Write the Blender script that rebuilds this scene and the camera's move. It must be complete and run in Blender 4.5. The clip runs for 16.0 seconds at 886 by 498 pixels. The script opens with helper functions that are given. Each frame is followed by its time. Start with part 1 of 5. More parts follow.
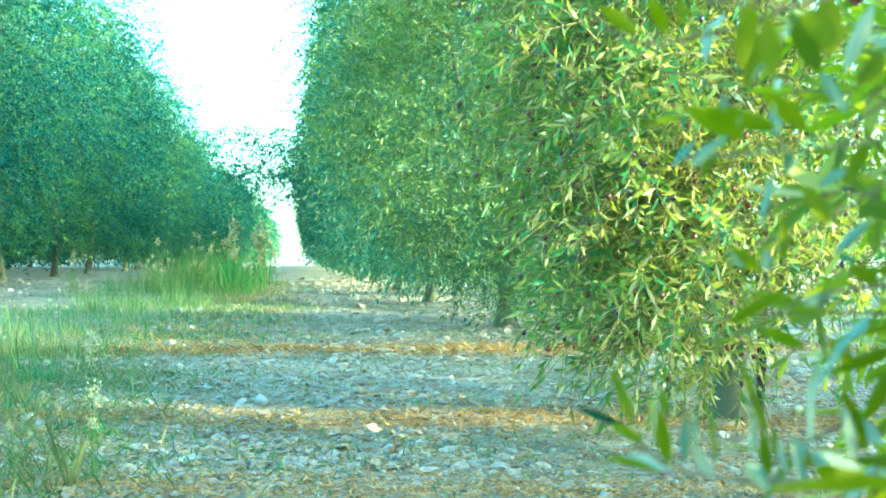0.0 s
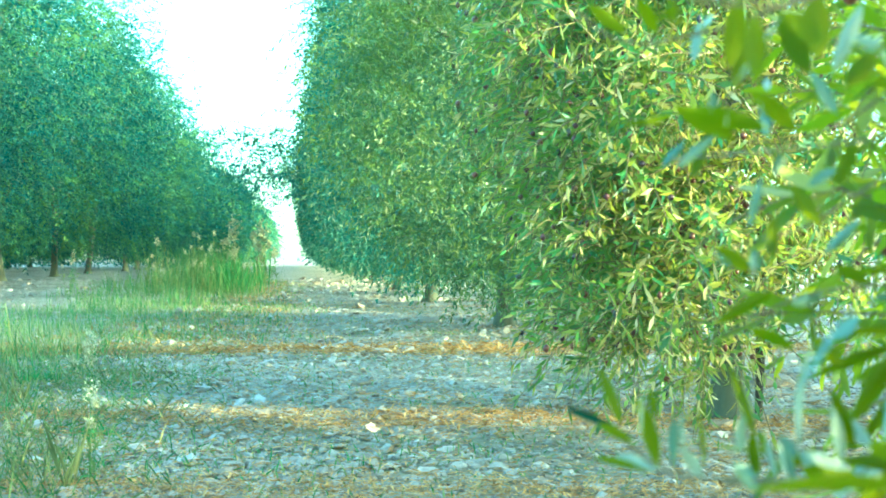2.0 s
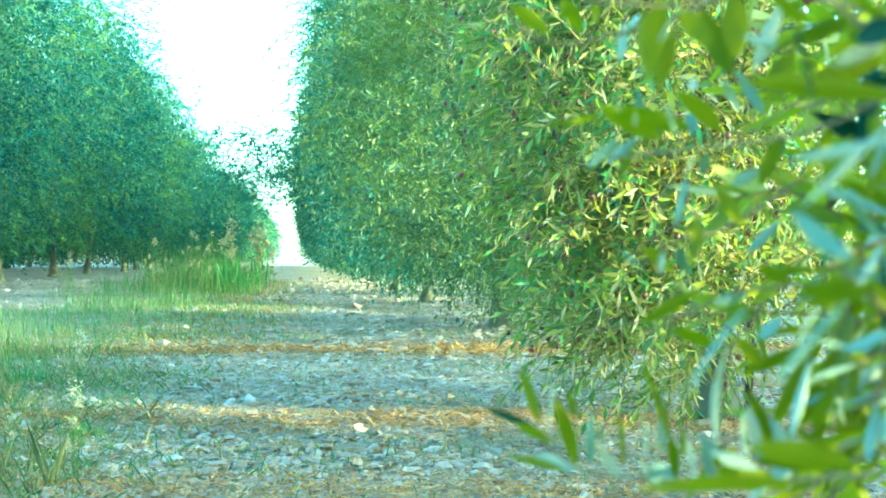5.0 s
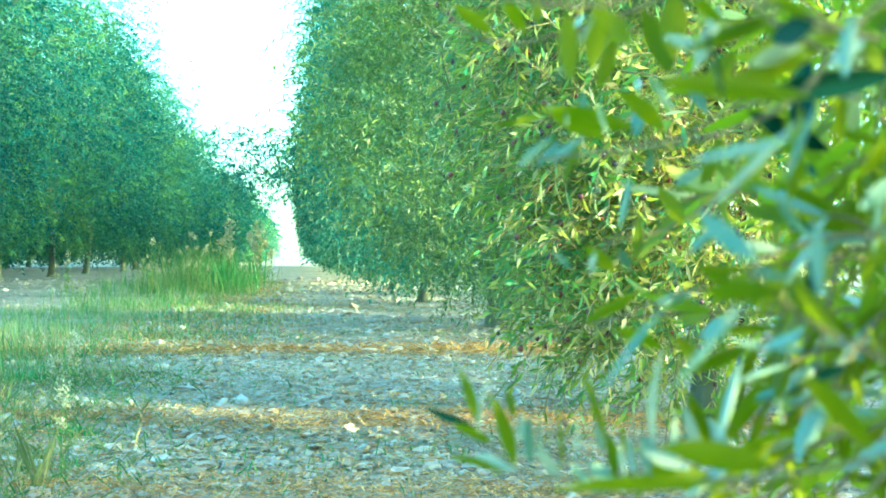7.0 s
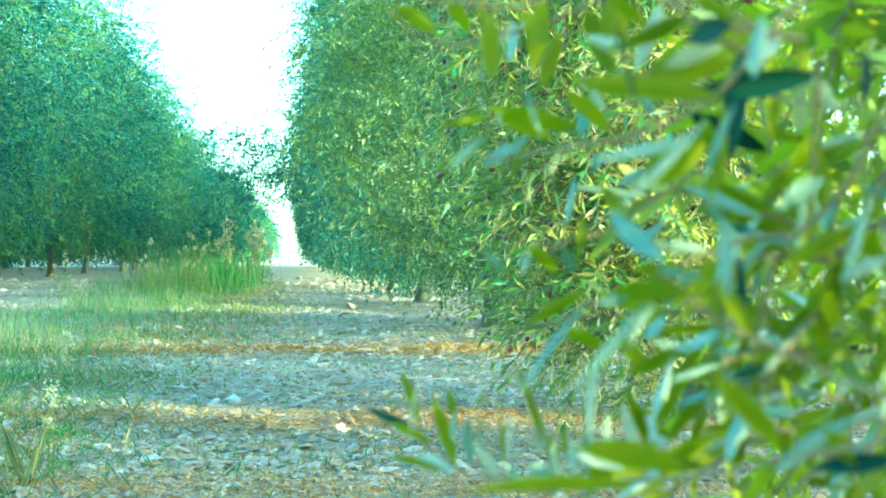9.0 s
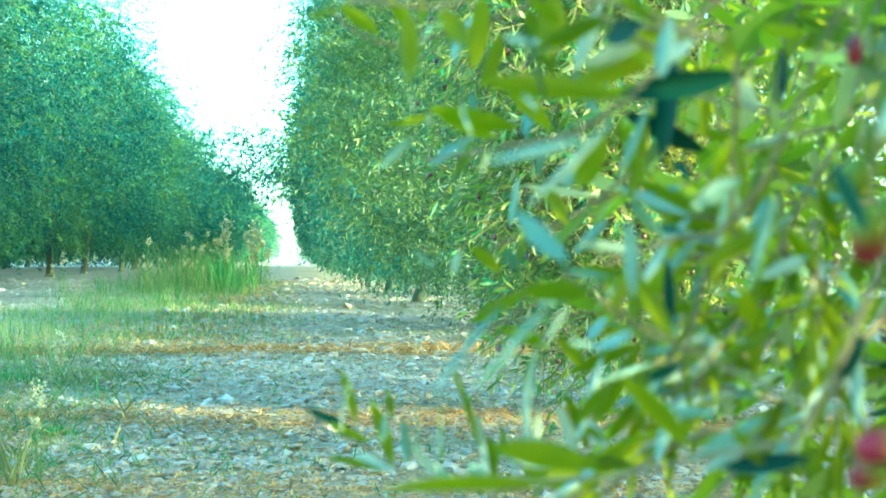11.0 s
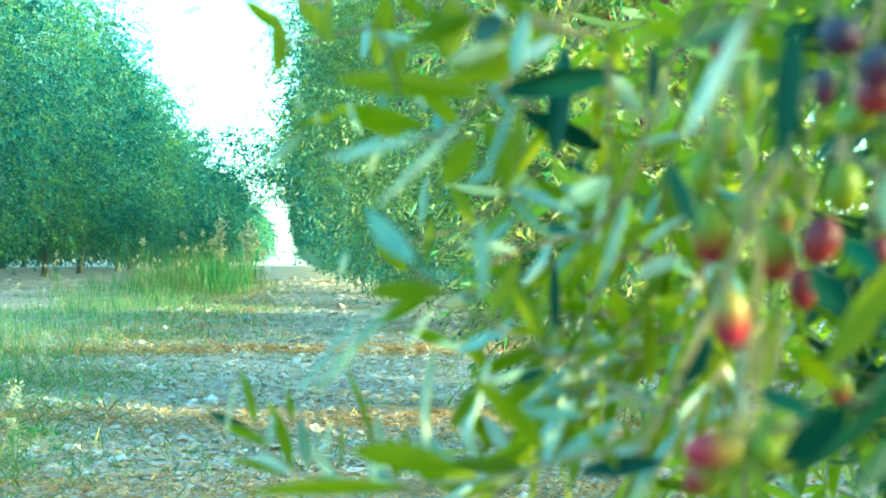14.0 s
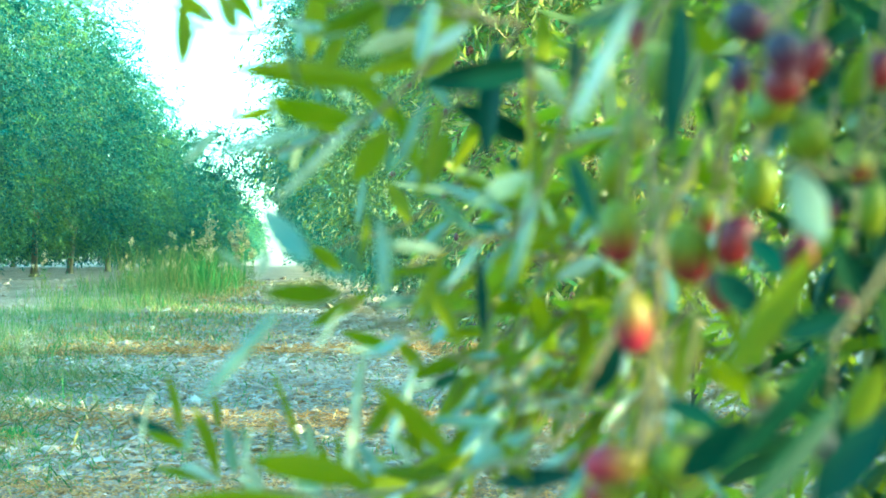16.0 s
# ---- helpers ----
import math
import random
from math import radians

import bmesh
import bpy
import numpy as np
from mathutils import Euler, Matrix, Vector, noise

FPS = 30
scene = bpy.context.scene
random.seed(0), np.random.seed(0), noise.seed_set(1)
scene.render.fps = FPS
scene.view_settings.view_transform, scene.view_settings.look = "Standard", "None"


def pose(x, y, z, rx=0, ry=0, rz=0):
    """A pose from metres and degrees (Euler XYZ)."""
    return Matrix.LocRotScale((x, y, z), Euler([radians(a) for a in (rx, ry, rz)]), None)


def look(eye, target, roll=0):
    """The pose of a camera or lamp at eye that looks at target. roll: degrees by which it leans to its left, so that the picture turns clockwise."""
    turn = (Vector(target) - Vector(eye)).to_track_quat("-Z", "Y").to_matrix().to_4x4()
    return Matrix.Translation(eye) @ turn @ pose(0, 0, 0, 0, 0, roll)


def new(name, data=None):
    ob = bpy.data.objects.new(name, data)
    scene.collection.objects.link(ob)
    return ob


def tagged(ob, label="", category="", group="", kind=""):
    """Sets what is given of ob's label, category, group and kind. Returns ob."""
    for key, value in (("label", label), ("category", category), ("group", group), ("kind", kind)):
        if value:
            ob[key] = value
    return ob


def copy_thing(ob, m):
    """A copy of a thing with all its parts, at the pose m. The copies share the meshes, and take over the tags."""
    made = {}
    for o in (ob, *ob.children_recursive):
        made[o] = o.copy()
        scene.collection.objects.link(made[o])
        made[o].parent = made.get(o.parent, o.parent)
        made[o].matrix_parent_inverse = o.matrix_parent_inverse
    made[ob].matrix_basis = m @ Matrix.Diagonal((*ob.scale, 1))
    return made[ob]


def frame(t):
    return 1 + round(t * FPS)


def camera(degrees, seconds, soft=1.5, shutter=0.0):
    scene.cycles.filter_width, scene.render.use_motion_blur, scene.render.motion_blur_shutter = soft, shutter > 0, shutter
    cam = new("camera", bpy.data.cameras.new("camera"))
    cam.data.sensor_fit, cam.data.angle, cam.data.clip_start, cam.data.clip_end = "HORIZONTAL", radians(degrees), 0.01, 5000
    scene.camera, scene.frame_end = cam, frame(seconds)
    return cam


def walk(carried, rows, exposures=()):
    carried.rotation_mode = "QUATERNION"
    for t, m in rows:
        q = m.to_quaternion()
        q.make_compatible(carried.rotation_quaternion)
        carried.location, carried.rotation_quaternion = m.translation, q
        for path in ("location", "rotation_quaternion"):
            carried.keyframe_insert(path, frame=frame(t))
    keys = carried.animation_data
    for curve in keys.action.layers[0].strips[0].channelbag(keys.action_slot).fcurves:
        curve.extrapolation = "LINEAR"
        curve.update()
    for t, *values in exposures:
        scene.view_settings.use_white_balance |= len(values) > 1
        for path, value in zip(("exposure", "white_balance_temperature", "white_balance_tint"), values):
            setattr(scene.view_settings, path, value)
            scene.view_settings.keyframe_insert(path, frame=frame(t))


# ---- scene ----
# World: x to the lane's side where the slider runs, y ahead, z up, metres. The camera slides sideways on a low slider.
cam = camera(40, 16.0, soft=1.7)
cam.data.dof.use_dof, cam.data.dof.focus_distance, cam.data.dof.aperture_fstop = True, 4.5, 12.5


def slide(dx, dy=0.0, turn=0.0):
    return pose(dx, dy, 0.52, 90.37, 0, -turn)


PATH = [
    (0.0, slide(0)), (1.0, slide(0.0006)), (1.5, slide(0.0023)), (2.0, slide(0.0052)), (2.5, slide(0.0100)),
    (3.0, slide(0.0153)), (3.5, slide(0.0214)), (4.0, slide(0.0280)), (6.5, slide(0.0622)), (7.5, slide(0.0757)),
    (9.0, slide(0.0958)), (11.5, slide(0.1306)), (12.5, slide(0.1453)), (13.0, slide(0.1527, 0.001, 0.02)),
    (13.5, slide(0.1597, 0.003, 0.06)), (14.0, slide(0.1665, 0.006, 0.12)), (14.5, slide(0.1730, 0.0095, 0.19)),
    (15.0, slide(0.1795, 0.0135, 0.28)), (15.5, slide(0.1857, 0.0200, 0.41)), (16.0, slide(0.1915, 0.0256, 0.53)),
]
walk(cam, PATH, exposures=[(0.0, 3.67, 5230, -46), (16.0, 3.67, 5230, -46)])

# ---- light: a low sun beside the rows, a hazy bright sky ----
SUN_EL, SUN_AZ = radians(14), radians(112)
world = bpy.data.worlds.new("sky")
scene.world = world
world.use_nodes = True
wn = world.node_tree.nodes
sky = wn.new("ShaderNodeTexSky")
sky.sky_type, sky.sun_disc = "NISHITA", False
sky.sun_elevation, sky.sun_rotation = SUN_EL, SUN_AZ
sky.air_density, sky.dust_density, sky.ozone_density = 1.0, 1.6, 2.0
wn["Background"].inputs["Strength"].default_value = 0.15
world.node_tree.links.new(sky.outputs[0], wn["Background"].inputs[0])
sun = new("sun", bpy.data.lights.new("sun", "SUN"))
sun.data.energy, sun.data.angle, sun.data.color = 2.75, radians(0.6), (1.0, 0.75, 0.44)
TO_SUN = Vector((math.sin(SUN_AZ) * math.cos(SUN_EL), math.cos(SUN_AZ) * math.cos(SUN_EL), math.sin(SUN_EL)))
sun.matrix_world = look(TO_SUN * 60, (0, 0, 0))

# ---- materials ----


def material(name):
    m = bpy.data.materials.new(name)
    m.use_nodes = True
    nt = m.node_tree
    return m, nt, nt.nodes["Principled BSDF"]


def ramp(nt, stops, source):
    r = nt.nodes.new("ShaderNodeValToRGB")
    el = r.color_ramp.elements
    while len(el) < len(stops):
        el.new(0.5)
    for e, (p, c) in zip(el, stops):
        e.position, e.color = p, (*c, 1)
    nt.links.new(source, r.inputs[0])
    return r.outputs[0]


def noise_of(nt, scale, detail=4, rough=0.55, coords="Object", stretch=None):
    tc = nt.nodes.new("ShaderNodeTexCoord")
    n = nt.nodes.new("ShaderNodeTexNoise")
    n.inputs["Scale"].default_value, n.inputs["Detail"].default_value, n.inputs["Roughness"].default_value = scale, detail, rough
    src = tc.outputs[coords]
    if stretch:
        mp = nt.nodes.new("ShaderNodeMapping")
        mp.inputs["Scale"].default_value = stretch
        nt.links.new(src, mp.inputs[0])
        src = mp.outputs[0]
    nt.links.new(src, n.inputs[0])
    return n.outputs[0]


def blend(nt, fac, a, b, mode="MIX"):
    m = nt.nodes.new("ShaderNodeMix")
    m.data_type, m.blend_type = "RGBA", mode
    for v, i in ((fac, 0), (a, 6), (b, 7)):
        if isinstance(v, (int, float)):
            m.inputs[i].default_value = v
        elif isinstance(v, tuple):
            m.inputs[i].default_value = (*v, 1)
        else:
            nt.links.new(v, m.inputs[i])
    return m.outputs[2]


def bump(nt, bsdf, height, strength, dist):
    b = nt.nodes.new("ShaderNodeBump")
    b.inputs["Strength"].default_value, b.inputs["Distance"].default_value = strength, dist
    nt.links.new(height, b.inputs["Height"])
    nt.links.new(b.outputs[0], bsdf.inputs["Normal"])


def random_of(nt, per_object):
    if per_object:
        return nt.nodes.new("ShaderNodeObjectInfo").outputs["Random"]
    return nt.nodes.new("ShaderNodeNewGeometry").outputs["Random Per Island"]


def leaf_material(name, stops, through_col, mix=0.45, rough=0.42, per_object=False, grain=120.0, low=0.72, gloss=0.5, patch=None):
    """A thin leaf: glossy reflecting skin, light coming through."""
    m, nt, p = material(name)
    col = ramp(nt, stops, random_of(nt, per_object))
    spots = ramp(nt, [(0.36, (low, low, low * 0.95)), (0.62, (1.08, 1.05, 1.0))], noise_of(nt, grain, 3))
    col = blend(nt, 1.0, col, spots, "MULTIPLY")
    if patch:
        share = ramp(nt, [(0.46, (0, 0, 0)), (0.60, (patch[2],) * 3)], noise_of(nt, patch[0], 4, 0.65))
        col = blend(nt, share, col, patch[1])
    nt.links.new(col, p.inputs["Base Color"])
    p.inputs["Roughness"].default_value = rough
    p.inputs["Specular IOR Level"].default_value = gloss
    tr = nt.nodes.new("ShaderNodeBsdfTranslucent")
    nt.links.new(blend(nt, 0.6, col, through_col), tr.inputs[0])
    mx = nt.nodes.new("ShaderNodeMixShader")
    mx.inputs[0].default_value = mix
    nt.links.new(p.outputs[0], mx.inputs[1])
    nt.links.new(tr.outputs[0], mx.inputs[2])
    nt.links.new(mx.outputs[0], nt.nodes["Material Output"].inputs[0])
    return m


# Bluer, darker-patched leaf colours imitate distance haze and the shade between clumps.
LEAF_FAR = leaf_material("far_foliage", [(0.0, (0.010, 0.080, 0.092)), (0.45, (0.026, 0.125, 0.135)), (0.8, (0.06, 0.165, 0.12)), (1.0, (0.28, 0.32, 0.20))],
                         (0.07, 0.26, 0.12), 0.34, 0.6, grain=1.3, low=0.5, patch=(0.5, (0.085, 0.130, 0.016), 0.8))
LEAF_ACROSS = leaf_material("haze_tinted_foliage", [(0.0, (0.008, 0.076, 0.098)), (0.5, (0.018, 0.110, 0.132)), (0.9, (0.040, 0.140, 0.130)), (1.0, (0.22, 0.26, 0.15))],
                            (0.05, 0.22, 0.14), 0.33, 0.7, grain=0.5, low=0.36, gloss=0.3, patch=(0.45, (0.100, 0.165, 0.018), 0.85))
# Teal shaded copy of the foliage; its palest tones stand for glints.
LEAF_HALF = leaf_material("shade_teal_foliage", [(0.0, (0.010, 0.070, 0.088)), (0.36, (0.028, 0.115, 0.115)), (0.64, (0.070, 0.155, 0.070)), (0.86, (0.20, 0.25, 0.06)), (1.0, (0.42, 0.42, 0.30))],
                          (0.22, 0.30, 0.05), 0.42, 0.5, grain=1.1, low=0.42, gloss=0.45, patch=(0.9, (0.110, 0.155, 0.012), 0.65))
# Cream tones imitate sunlit leaves, teal ones leaves in shade.
LEAF_MID = leaf_material("foliage", [(0.0, (0.011, 0.105, 0.068)), (0.32, (0.030, 0.155, 0.062)), (0.56, (0.12, 0.24, 0.040)), (0.75, (0.39, 0.36, 0.085)), (0.9, (0.60, 0.45, 0.22)), (1.0, (0.75, 0.61, 0.42))],
                         (0.47, 0.45, 0.03), 0.47, 0.38, grain=2.5, low=0.66, patch=(3.0, (0.024, 0.165, 0.085), 0.55))
# Dark skin for leaves in shade, brighter green skin for backlit leaves.
LEAF_DARK = leaf_material("dark_shaded_leaf", [(0.0, (0.005, 0.032, 0.019)), (0.6, (0.011, 0.048, 0.025)), (1.0, (0.025, 0.065, 0.026))], (0.04, 0.11, 0.02), 0.12, 0.48, True, gloss=0.17)
LEAF_BACKLIT = leaf_material("backlit_green_leaf", [(0.0, (0.085, 0.125, 0.007)), (0.5, (0.15, 0.18, 0.008)), (1.0, (0.25, 0.25, 0.014))], (0.70, 0.74, 0.010), 0.68, 0.55, True, gloss=0.18)
LEAF_UNDER = leaf_material("leaf_silver_side", [(0.0, (0.14, 0.25, 0.23)), (0.5, (0.27, 0.37, 0.34)), (1.0, (0.54, 0.57, 0.50))], (0.28, 0.40, 0.12), 0.33, 0.5, True)
# Lit and shaded colourings of the near crown: backlit yellow-green, dark inside.
FILL_TOP = leaf_material("near_foliage", [(0.0, (0.016, 0.080, 0.024)), (0.3, (0.070, 0.135, 0.012)), (0.62, (0.15, 0.20, 0.012)), (0.84, (0.27, 0.27, 0.04)), (1.0, (0.58, 0.52, 0.34))],
                         (0.58, 0.58, 0.012), 0.58, 0.45, grain=14, low=0.6, gloss=0.25)
INNER_SHADE = leaf_material("inner_shade_foliage", [(0.0, (0.006, 0.034, 0.018)), (0.6, (0.014, 0.052, 0.022)), (1.0, (0.05, 0.085, 0.02))], (0.08, 0.14, 0.012), 0.25, 0.5, grain=40, gloss=0.2)
GRASS = leaf_material("green_grass", [(0.0, (0.035, 0.14, 0.045)), (0.4, (0.09, 0.21, 0.07)), (0.75, (0.24, 0.26, 0.09)), (1.0, (0.42, 0.36, 0.15))],
                      (0.20, 0.36, 0.06), 0.40, 0.6, grain=3, low=0.55)
FRESH = leaf_material("fresh_grass", [(0.0, (0.05, 0.17, 0.05)), (0.6, (0.09, 0.25, 0.07)), (1.0, (0.18, 0.30, 0.09))], (0.14, 0.38, 0.07), 0.4, 0.6, grain=8, low=0.7)
DRY = leaf_material("pale_dry_grass", [(0.0, (0.14, 0.17, 0.06)), (0.6, (0.26, 0.26, 0.10)), (1.0, (0.42, 0.37, 0.16))], (0.34, 0.34, 0.10), 0.3, 0.7, grain=12)
# Straw pushed towards orange to carry the sun streaks' colour too.
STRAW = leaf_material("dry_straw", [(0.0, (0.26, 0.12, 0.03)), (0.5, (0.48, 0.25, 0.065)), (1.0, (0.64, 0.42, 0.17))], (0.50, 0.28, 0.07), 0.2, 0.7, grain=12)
PLUME = leaf_material("seed_heads", [(0.0, (0.38, 0.33, 0.18)), (1.0, (0.62, 0.56, 0.38))], (0.5, 0.45, 0.25), 0.35, 0.8, grain=20)


def bark_material(name, a, b, scale):
    m, nt, p = material(name)
    n = noise_of(nt, scale, 7, 0.65, stretch=(1, 1, 0.3))
    big = noise_of(nt, scale * 0.15, 3)
    nt.links.new(blend(nt, big, ramp(nt, [(0.3, a), (0.7, b)], n), tuple(0.6 * c for c in b), "MIX"), p.inputs["Base Color"])
    p.inputs["Roughness"].default_value = 0.88
    bump(nt, p, n, 0.7, 0.01)
    return m


BARK = bark_material("olive_bark", (0.045, 0.050, 0.028), (0.135, 0.135, 0.085), 22)
TWIG = bark_material("twig_bark", (0.10, 0.085, 0.030), (0.26, 0.19, 0.09), 90)
STAKE_M = bark_material("dark_stake", (0.02, 0.015, 0.012), (0.06, 0.04, 0.03), 30)


def olive_material(name, top, bottom, split):
    """Skin that turns from one colour to another along the fruit."""
    m, nt, p = material(name)
    tc = nt.nodes.new("ShaderNodeTexCoord")
    sep = nt.nodes.new("ShaderNodeSeparateXYZ")
    nt.links.new(tc.outputs["Object"], sep.inputs[0])
    n = noise_of(nt, 90, 3)
    add = nt.nodes.new("ShaderNodeMath")
    add.operation = "MULTIPLY_ADD"
    nt.links.new(n, add.inputs[0])
    add.inputs[1].default_value = 0.5
    nt.links.new(sep.outputs[2], add.inputs[2])
    spread = nt.nodes.new("ShaderNodeMapRange")
    spread.inputs[1].default_value, spread.inputs[2].default_value = split + 0.25 - 0.45, split + 0.25 + 0.45
    nt.links.new(add.outputs[0], spread.inputs[0])
    nt.links.new(ramp(nt, [(0.0, bottom), (1.0, top)], spread.outputs[0]), p.inputs["Base Color"])
    p.inputs["Roughness"].default_value = 0.45
    p.inputs["Specular IOR Level"].default_value = 0.25
    p.inputs["Subsurface Weight"].default_value = 0.12
    p.inputs["Subsurface Radius"].default_value = (0.003, 0.002, 0.001)
    bump(nt, p, noise_of(nt, 400, 2), 0.08, 0.001)
    return m


OL_GREEN = olive_material("green_olive_skin", (0.095, 0.115, 0.001), (0.12, 0.13, 0.001), 0.0)
OL_TURN = olive_material("turning_olive_skin", (0.12, 0.13, 0.003), (0.13, 0.004, 0.010), -0.15)
OL_PINK = olive_material("pink_olive_skin", (0.13, 0.095, 0.010), (0.18, 0.004, 0.022), 0.05)
OL_RED = olive_material("red_olive_skin", (0.075, 0.006, 0.016), (0.14, 0.005, 0.008), 0.0)
OL_DARK = olive_material("purple_olive_skin", (0.018, 0.014, 0.035), (0.07, 0.008, 0.03), -0.1)
OLIVE_MIX = leaf_material("small_olives", [(0.0, (0.07, 0.02, 0.035)), (0.35, (0.17, 0.055, 0.035)), (0.6, (0.025, 0.02, 0.04)), (1.0, (0.17, 0.19, 0.035))], (0.2, 0.05, 0.03), 0.05, 0.35)


def ground_material():
    m, nt, p = material("stony_soil")
    fine, mid, big = noise_of(nt, 38, 8, 0.7), noise_of(nt, 6, 6, 0.65), noise_of(nt, 0.55, 5, 0.6)
    soil = ramp(nt, [(0.28, (0.12, 0.09, 0.06)), (0.5, (0.23, 0.185, 0.135)), (0.7, (0.36, 0.315, 0.265))], fine)
    pale = ramp(nt, [(0.3, (0.17, 0.145, 0.10)), (0.65, (0.34, 0.31, 0.25))], mid)
    green = ramp(nt, [(0.35, (0.065, 0.09, 0.035)), (0.65, (0.16, 0.14, 0.065))], fine)
    base = blend(nt, ramp(nt, [(0.4, (0, 0, 0)), (0.6, (1, 1, 1))], mid), soil, pale)
    # small stones pressed into the soil, at two sizes
    for scale, share in ((16.0, 0.42), (34.0, 0.5)):
        cells = nt.nodes.new("ShaderNodeTexVoronoi")
        cells.inputs["Scale"].default_value = scale
        nt.links.new(nt.nodes.new("ShaderNodeTexCoord").outputs["Object"], cells.inputs["Vector"])
        tone = nt.nodes.new("ShaderNodeSeparateColor")
        nt.links.new(cells.outputs["Color"], tone.inputs[0])
        flake = ramp(nt, [(0.0, (0.19, 0.155, 0.125)), (0.6, (0.31, 0.27, 0.24)), (1.0, (0.43, 0.39, 0.365))], tone.outputs[1])
        core = ramp(nt, [(0.30, (1, 1, 1)), (0.48, (0, 0, 0))], cells.outputs["Distance"])
        some = ramp(nt, [(1 - share - 0.01, (0, 0, 0)), (1 - share + 0.01, (1, 1, 1))], tone.outputs[0])
        base = blend(nt, blend(nt, 1.0, core, some, "MULTIPLY"), base, flake)
    nt.links.new(blend(nt, ramp(nt, [(0.46, (0, 0, 0)), (0.64, (0.8, 0.8, 0.8))], big), base, green), p.inputs["Base Color"])
    p.inputs["Roughness"].default_value = 0.92
    bump(nt, p, fine, 0.8, 0.02)
    return m


def stone_material():
    m, nt, p = material("limestone")
    n = noise_of(nt, 45, 6, 0.65)
    g = nt.nodes.new("ShaderNodeNewGeometry")
    o = nt.nodes.new("ShaderNodeObjectInfo")
    add = nt.nodes.new("ShaderNodeMath")
    add.operation = "ADD"
    nt.links.new(g.outputs["Random Per Island"], add.inputs[0])
    nt.links.new(o.outputs["Random"], add.inputs[1])
    fr = nt.nodes.new("ShaderNodeMath")
    fr.operation = "FRACT"
    nt.links.new(add.outputs[0], fr.inputs[0])
    col = ramp(nt, [(0.0, (0.20, 0.155, 0.115)), (0.3, (0.275, 0.235, 0.20)), (0.75, (0.345, 0.31, 0.285)), (1.0, (0.44, 0.405, 0.385))], fr.outputs[0])
    nt.links.new(blend(nt, 1.0, col, ramp(nt, [(0.3, (0.62, 0.56, 0.46)), (0.6, (1, 1, 1))], n), "MULTIPLY"), p.inputs["Base Color"])
    p.inputs["Roughness"].default_value = 0.85
    bump(nt, p, n, 0.5, 0.006)
    return m


GROUND, STONE = ground_material(), stone_material()

# ---- mesh tools ----


def mesh_of(name, verts, faces, mats, index=None, smooth=True):
    me = bpy.data.meshes.new(name)
    me.from_pydata(verts if isinstance(verts, list) else verts.tolist(), [], faces if isinstance(faces, list) else faces.tolist())
    for m in mats:
        me.materials.append(m)
    if index is not None:
        me.polygons.foreach_set("material_index", np.asarray(index, dtype=np.int32))
    me.polygons.foreach_set("use_smooth", np.full(len(me.polygons), smooth))
    me.update()
    return me


def part_mesh(name, me, parent, label="", kind=""):
    ob = new(name, me)
    ob.parent = parent
    return tagged(ob, label, kind=kind)


def thing(name, m, label, category, group="", kind=""):
    ob = new(name)
    ob.empty_display_size = 0.2
    ob.matrix_basis = m
    return tagged(ob, label, category, group, kind)


def unit(a):
    return a / np.maximum(np.linalg.norm(a, axis=-1, keepdims=True), 1e-9)


# leaf outlines: (share of the length, side, share of the half width)
LEAF_FINE = ([(0, 0, 0), (.12, -1, .5), (.12, 0, 0), (.12, 1, .5), (.35, -1, .93), (.35, 0, 0), (.35, 1, .93), (.62, -1, .95), (.62, 0, 0), (.62, 1, .95),
              (.86, -1, .55), (.86, 0, 0), (.86, 1, .55), (1, 0, 0)],
             [(0, 2, 1), (0, 3, 2), (1, 2, 5, 4), (2, 3, 6, 5), (4, 5, 8, 7), (5, 6, 9, 8), (7, 8, 11, 10), (8, 9, 12, 11), (10, 11, 13), (11, 12, 13)])
LEAF_MEDIUM = ([(0, 0, 0), (.45, -1, 1), (.5, 0, 0), (.45, 1, 1), (1, 0, 0)], [(0, 2, 1), (0, 3, 2), (1, 2, 4), (2, 3, 4)])
LEAF_COARSE = ([(0, 0, 0), (.45, -1, 1), (1, 0, 0), (.45, 1, 1)], [(0, 3, 2), (0, 2, 1)])


def leaves(P, D, N, L, W, shape, bend=0.12, fold=0.25):
    """Joined leaves: base points P, directions D, up sides N, lengths L, half widths W."""
    pts, faces = shape
    S = unit(np.cross(D, N))
    N = np.cross(S, D)
    s = np.array([p[0] for p in pts])
    side = np.array([p[1] * p[2] for p in pts])
    n, k = len(P), len(pts)
    bend = np.broadcast_to(bend, (n,))
    V = (P[:, None] + D[:, None] * (s[None] * L[:, None])[..., None] + S[:, None] * (side[None] * W[:, None])[..., None]
         + N[:, None] * (np.abs(side)[None] * fold * W[:, None] - bend[:, None] * s[None] ** 2 * L[:, None])[..., None])
    off = np.arange(n) * k
    F = []
    for f in faces:
        F.append(off[:, None] + np.array(f)[None])
    return V.reshape(-1, 3), F


def merge(groups):
    """Joins (verts, [face arrays], material index) groups into lists for mesh_of."""
    V, F, I, o = [], [], [], 0
    for v, fs, i in groups:
        V.append(v)
        for f in fs:
            F.extend((f + o).tolist())
            I.extend([i] * len(f))
        o += len(v)
    return np.concatenate(V).tolist(), F, I


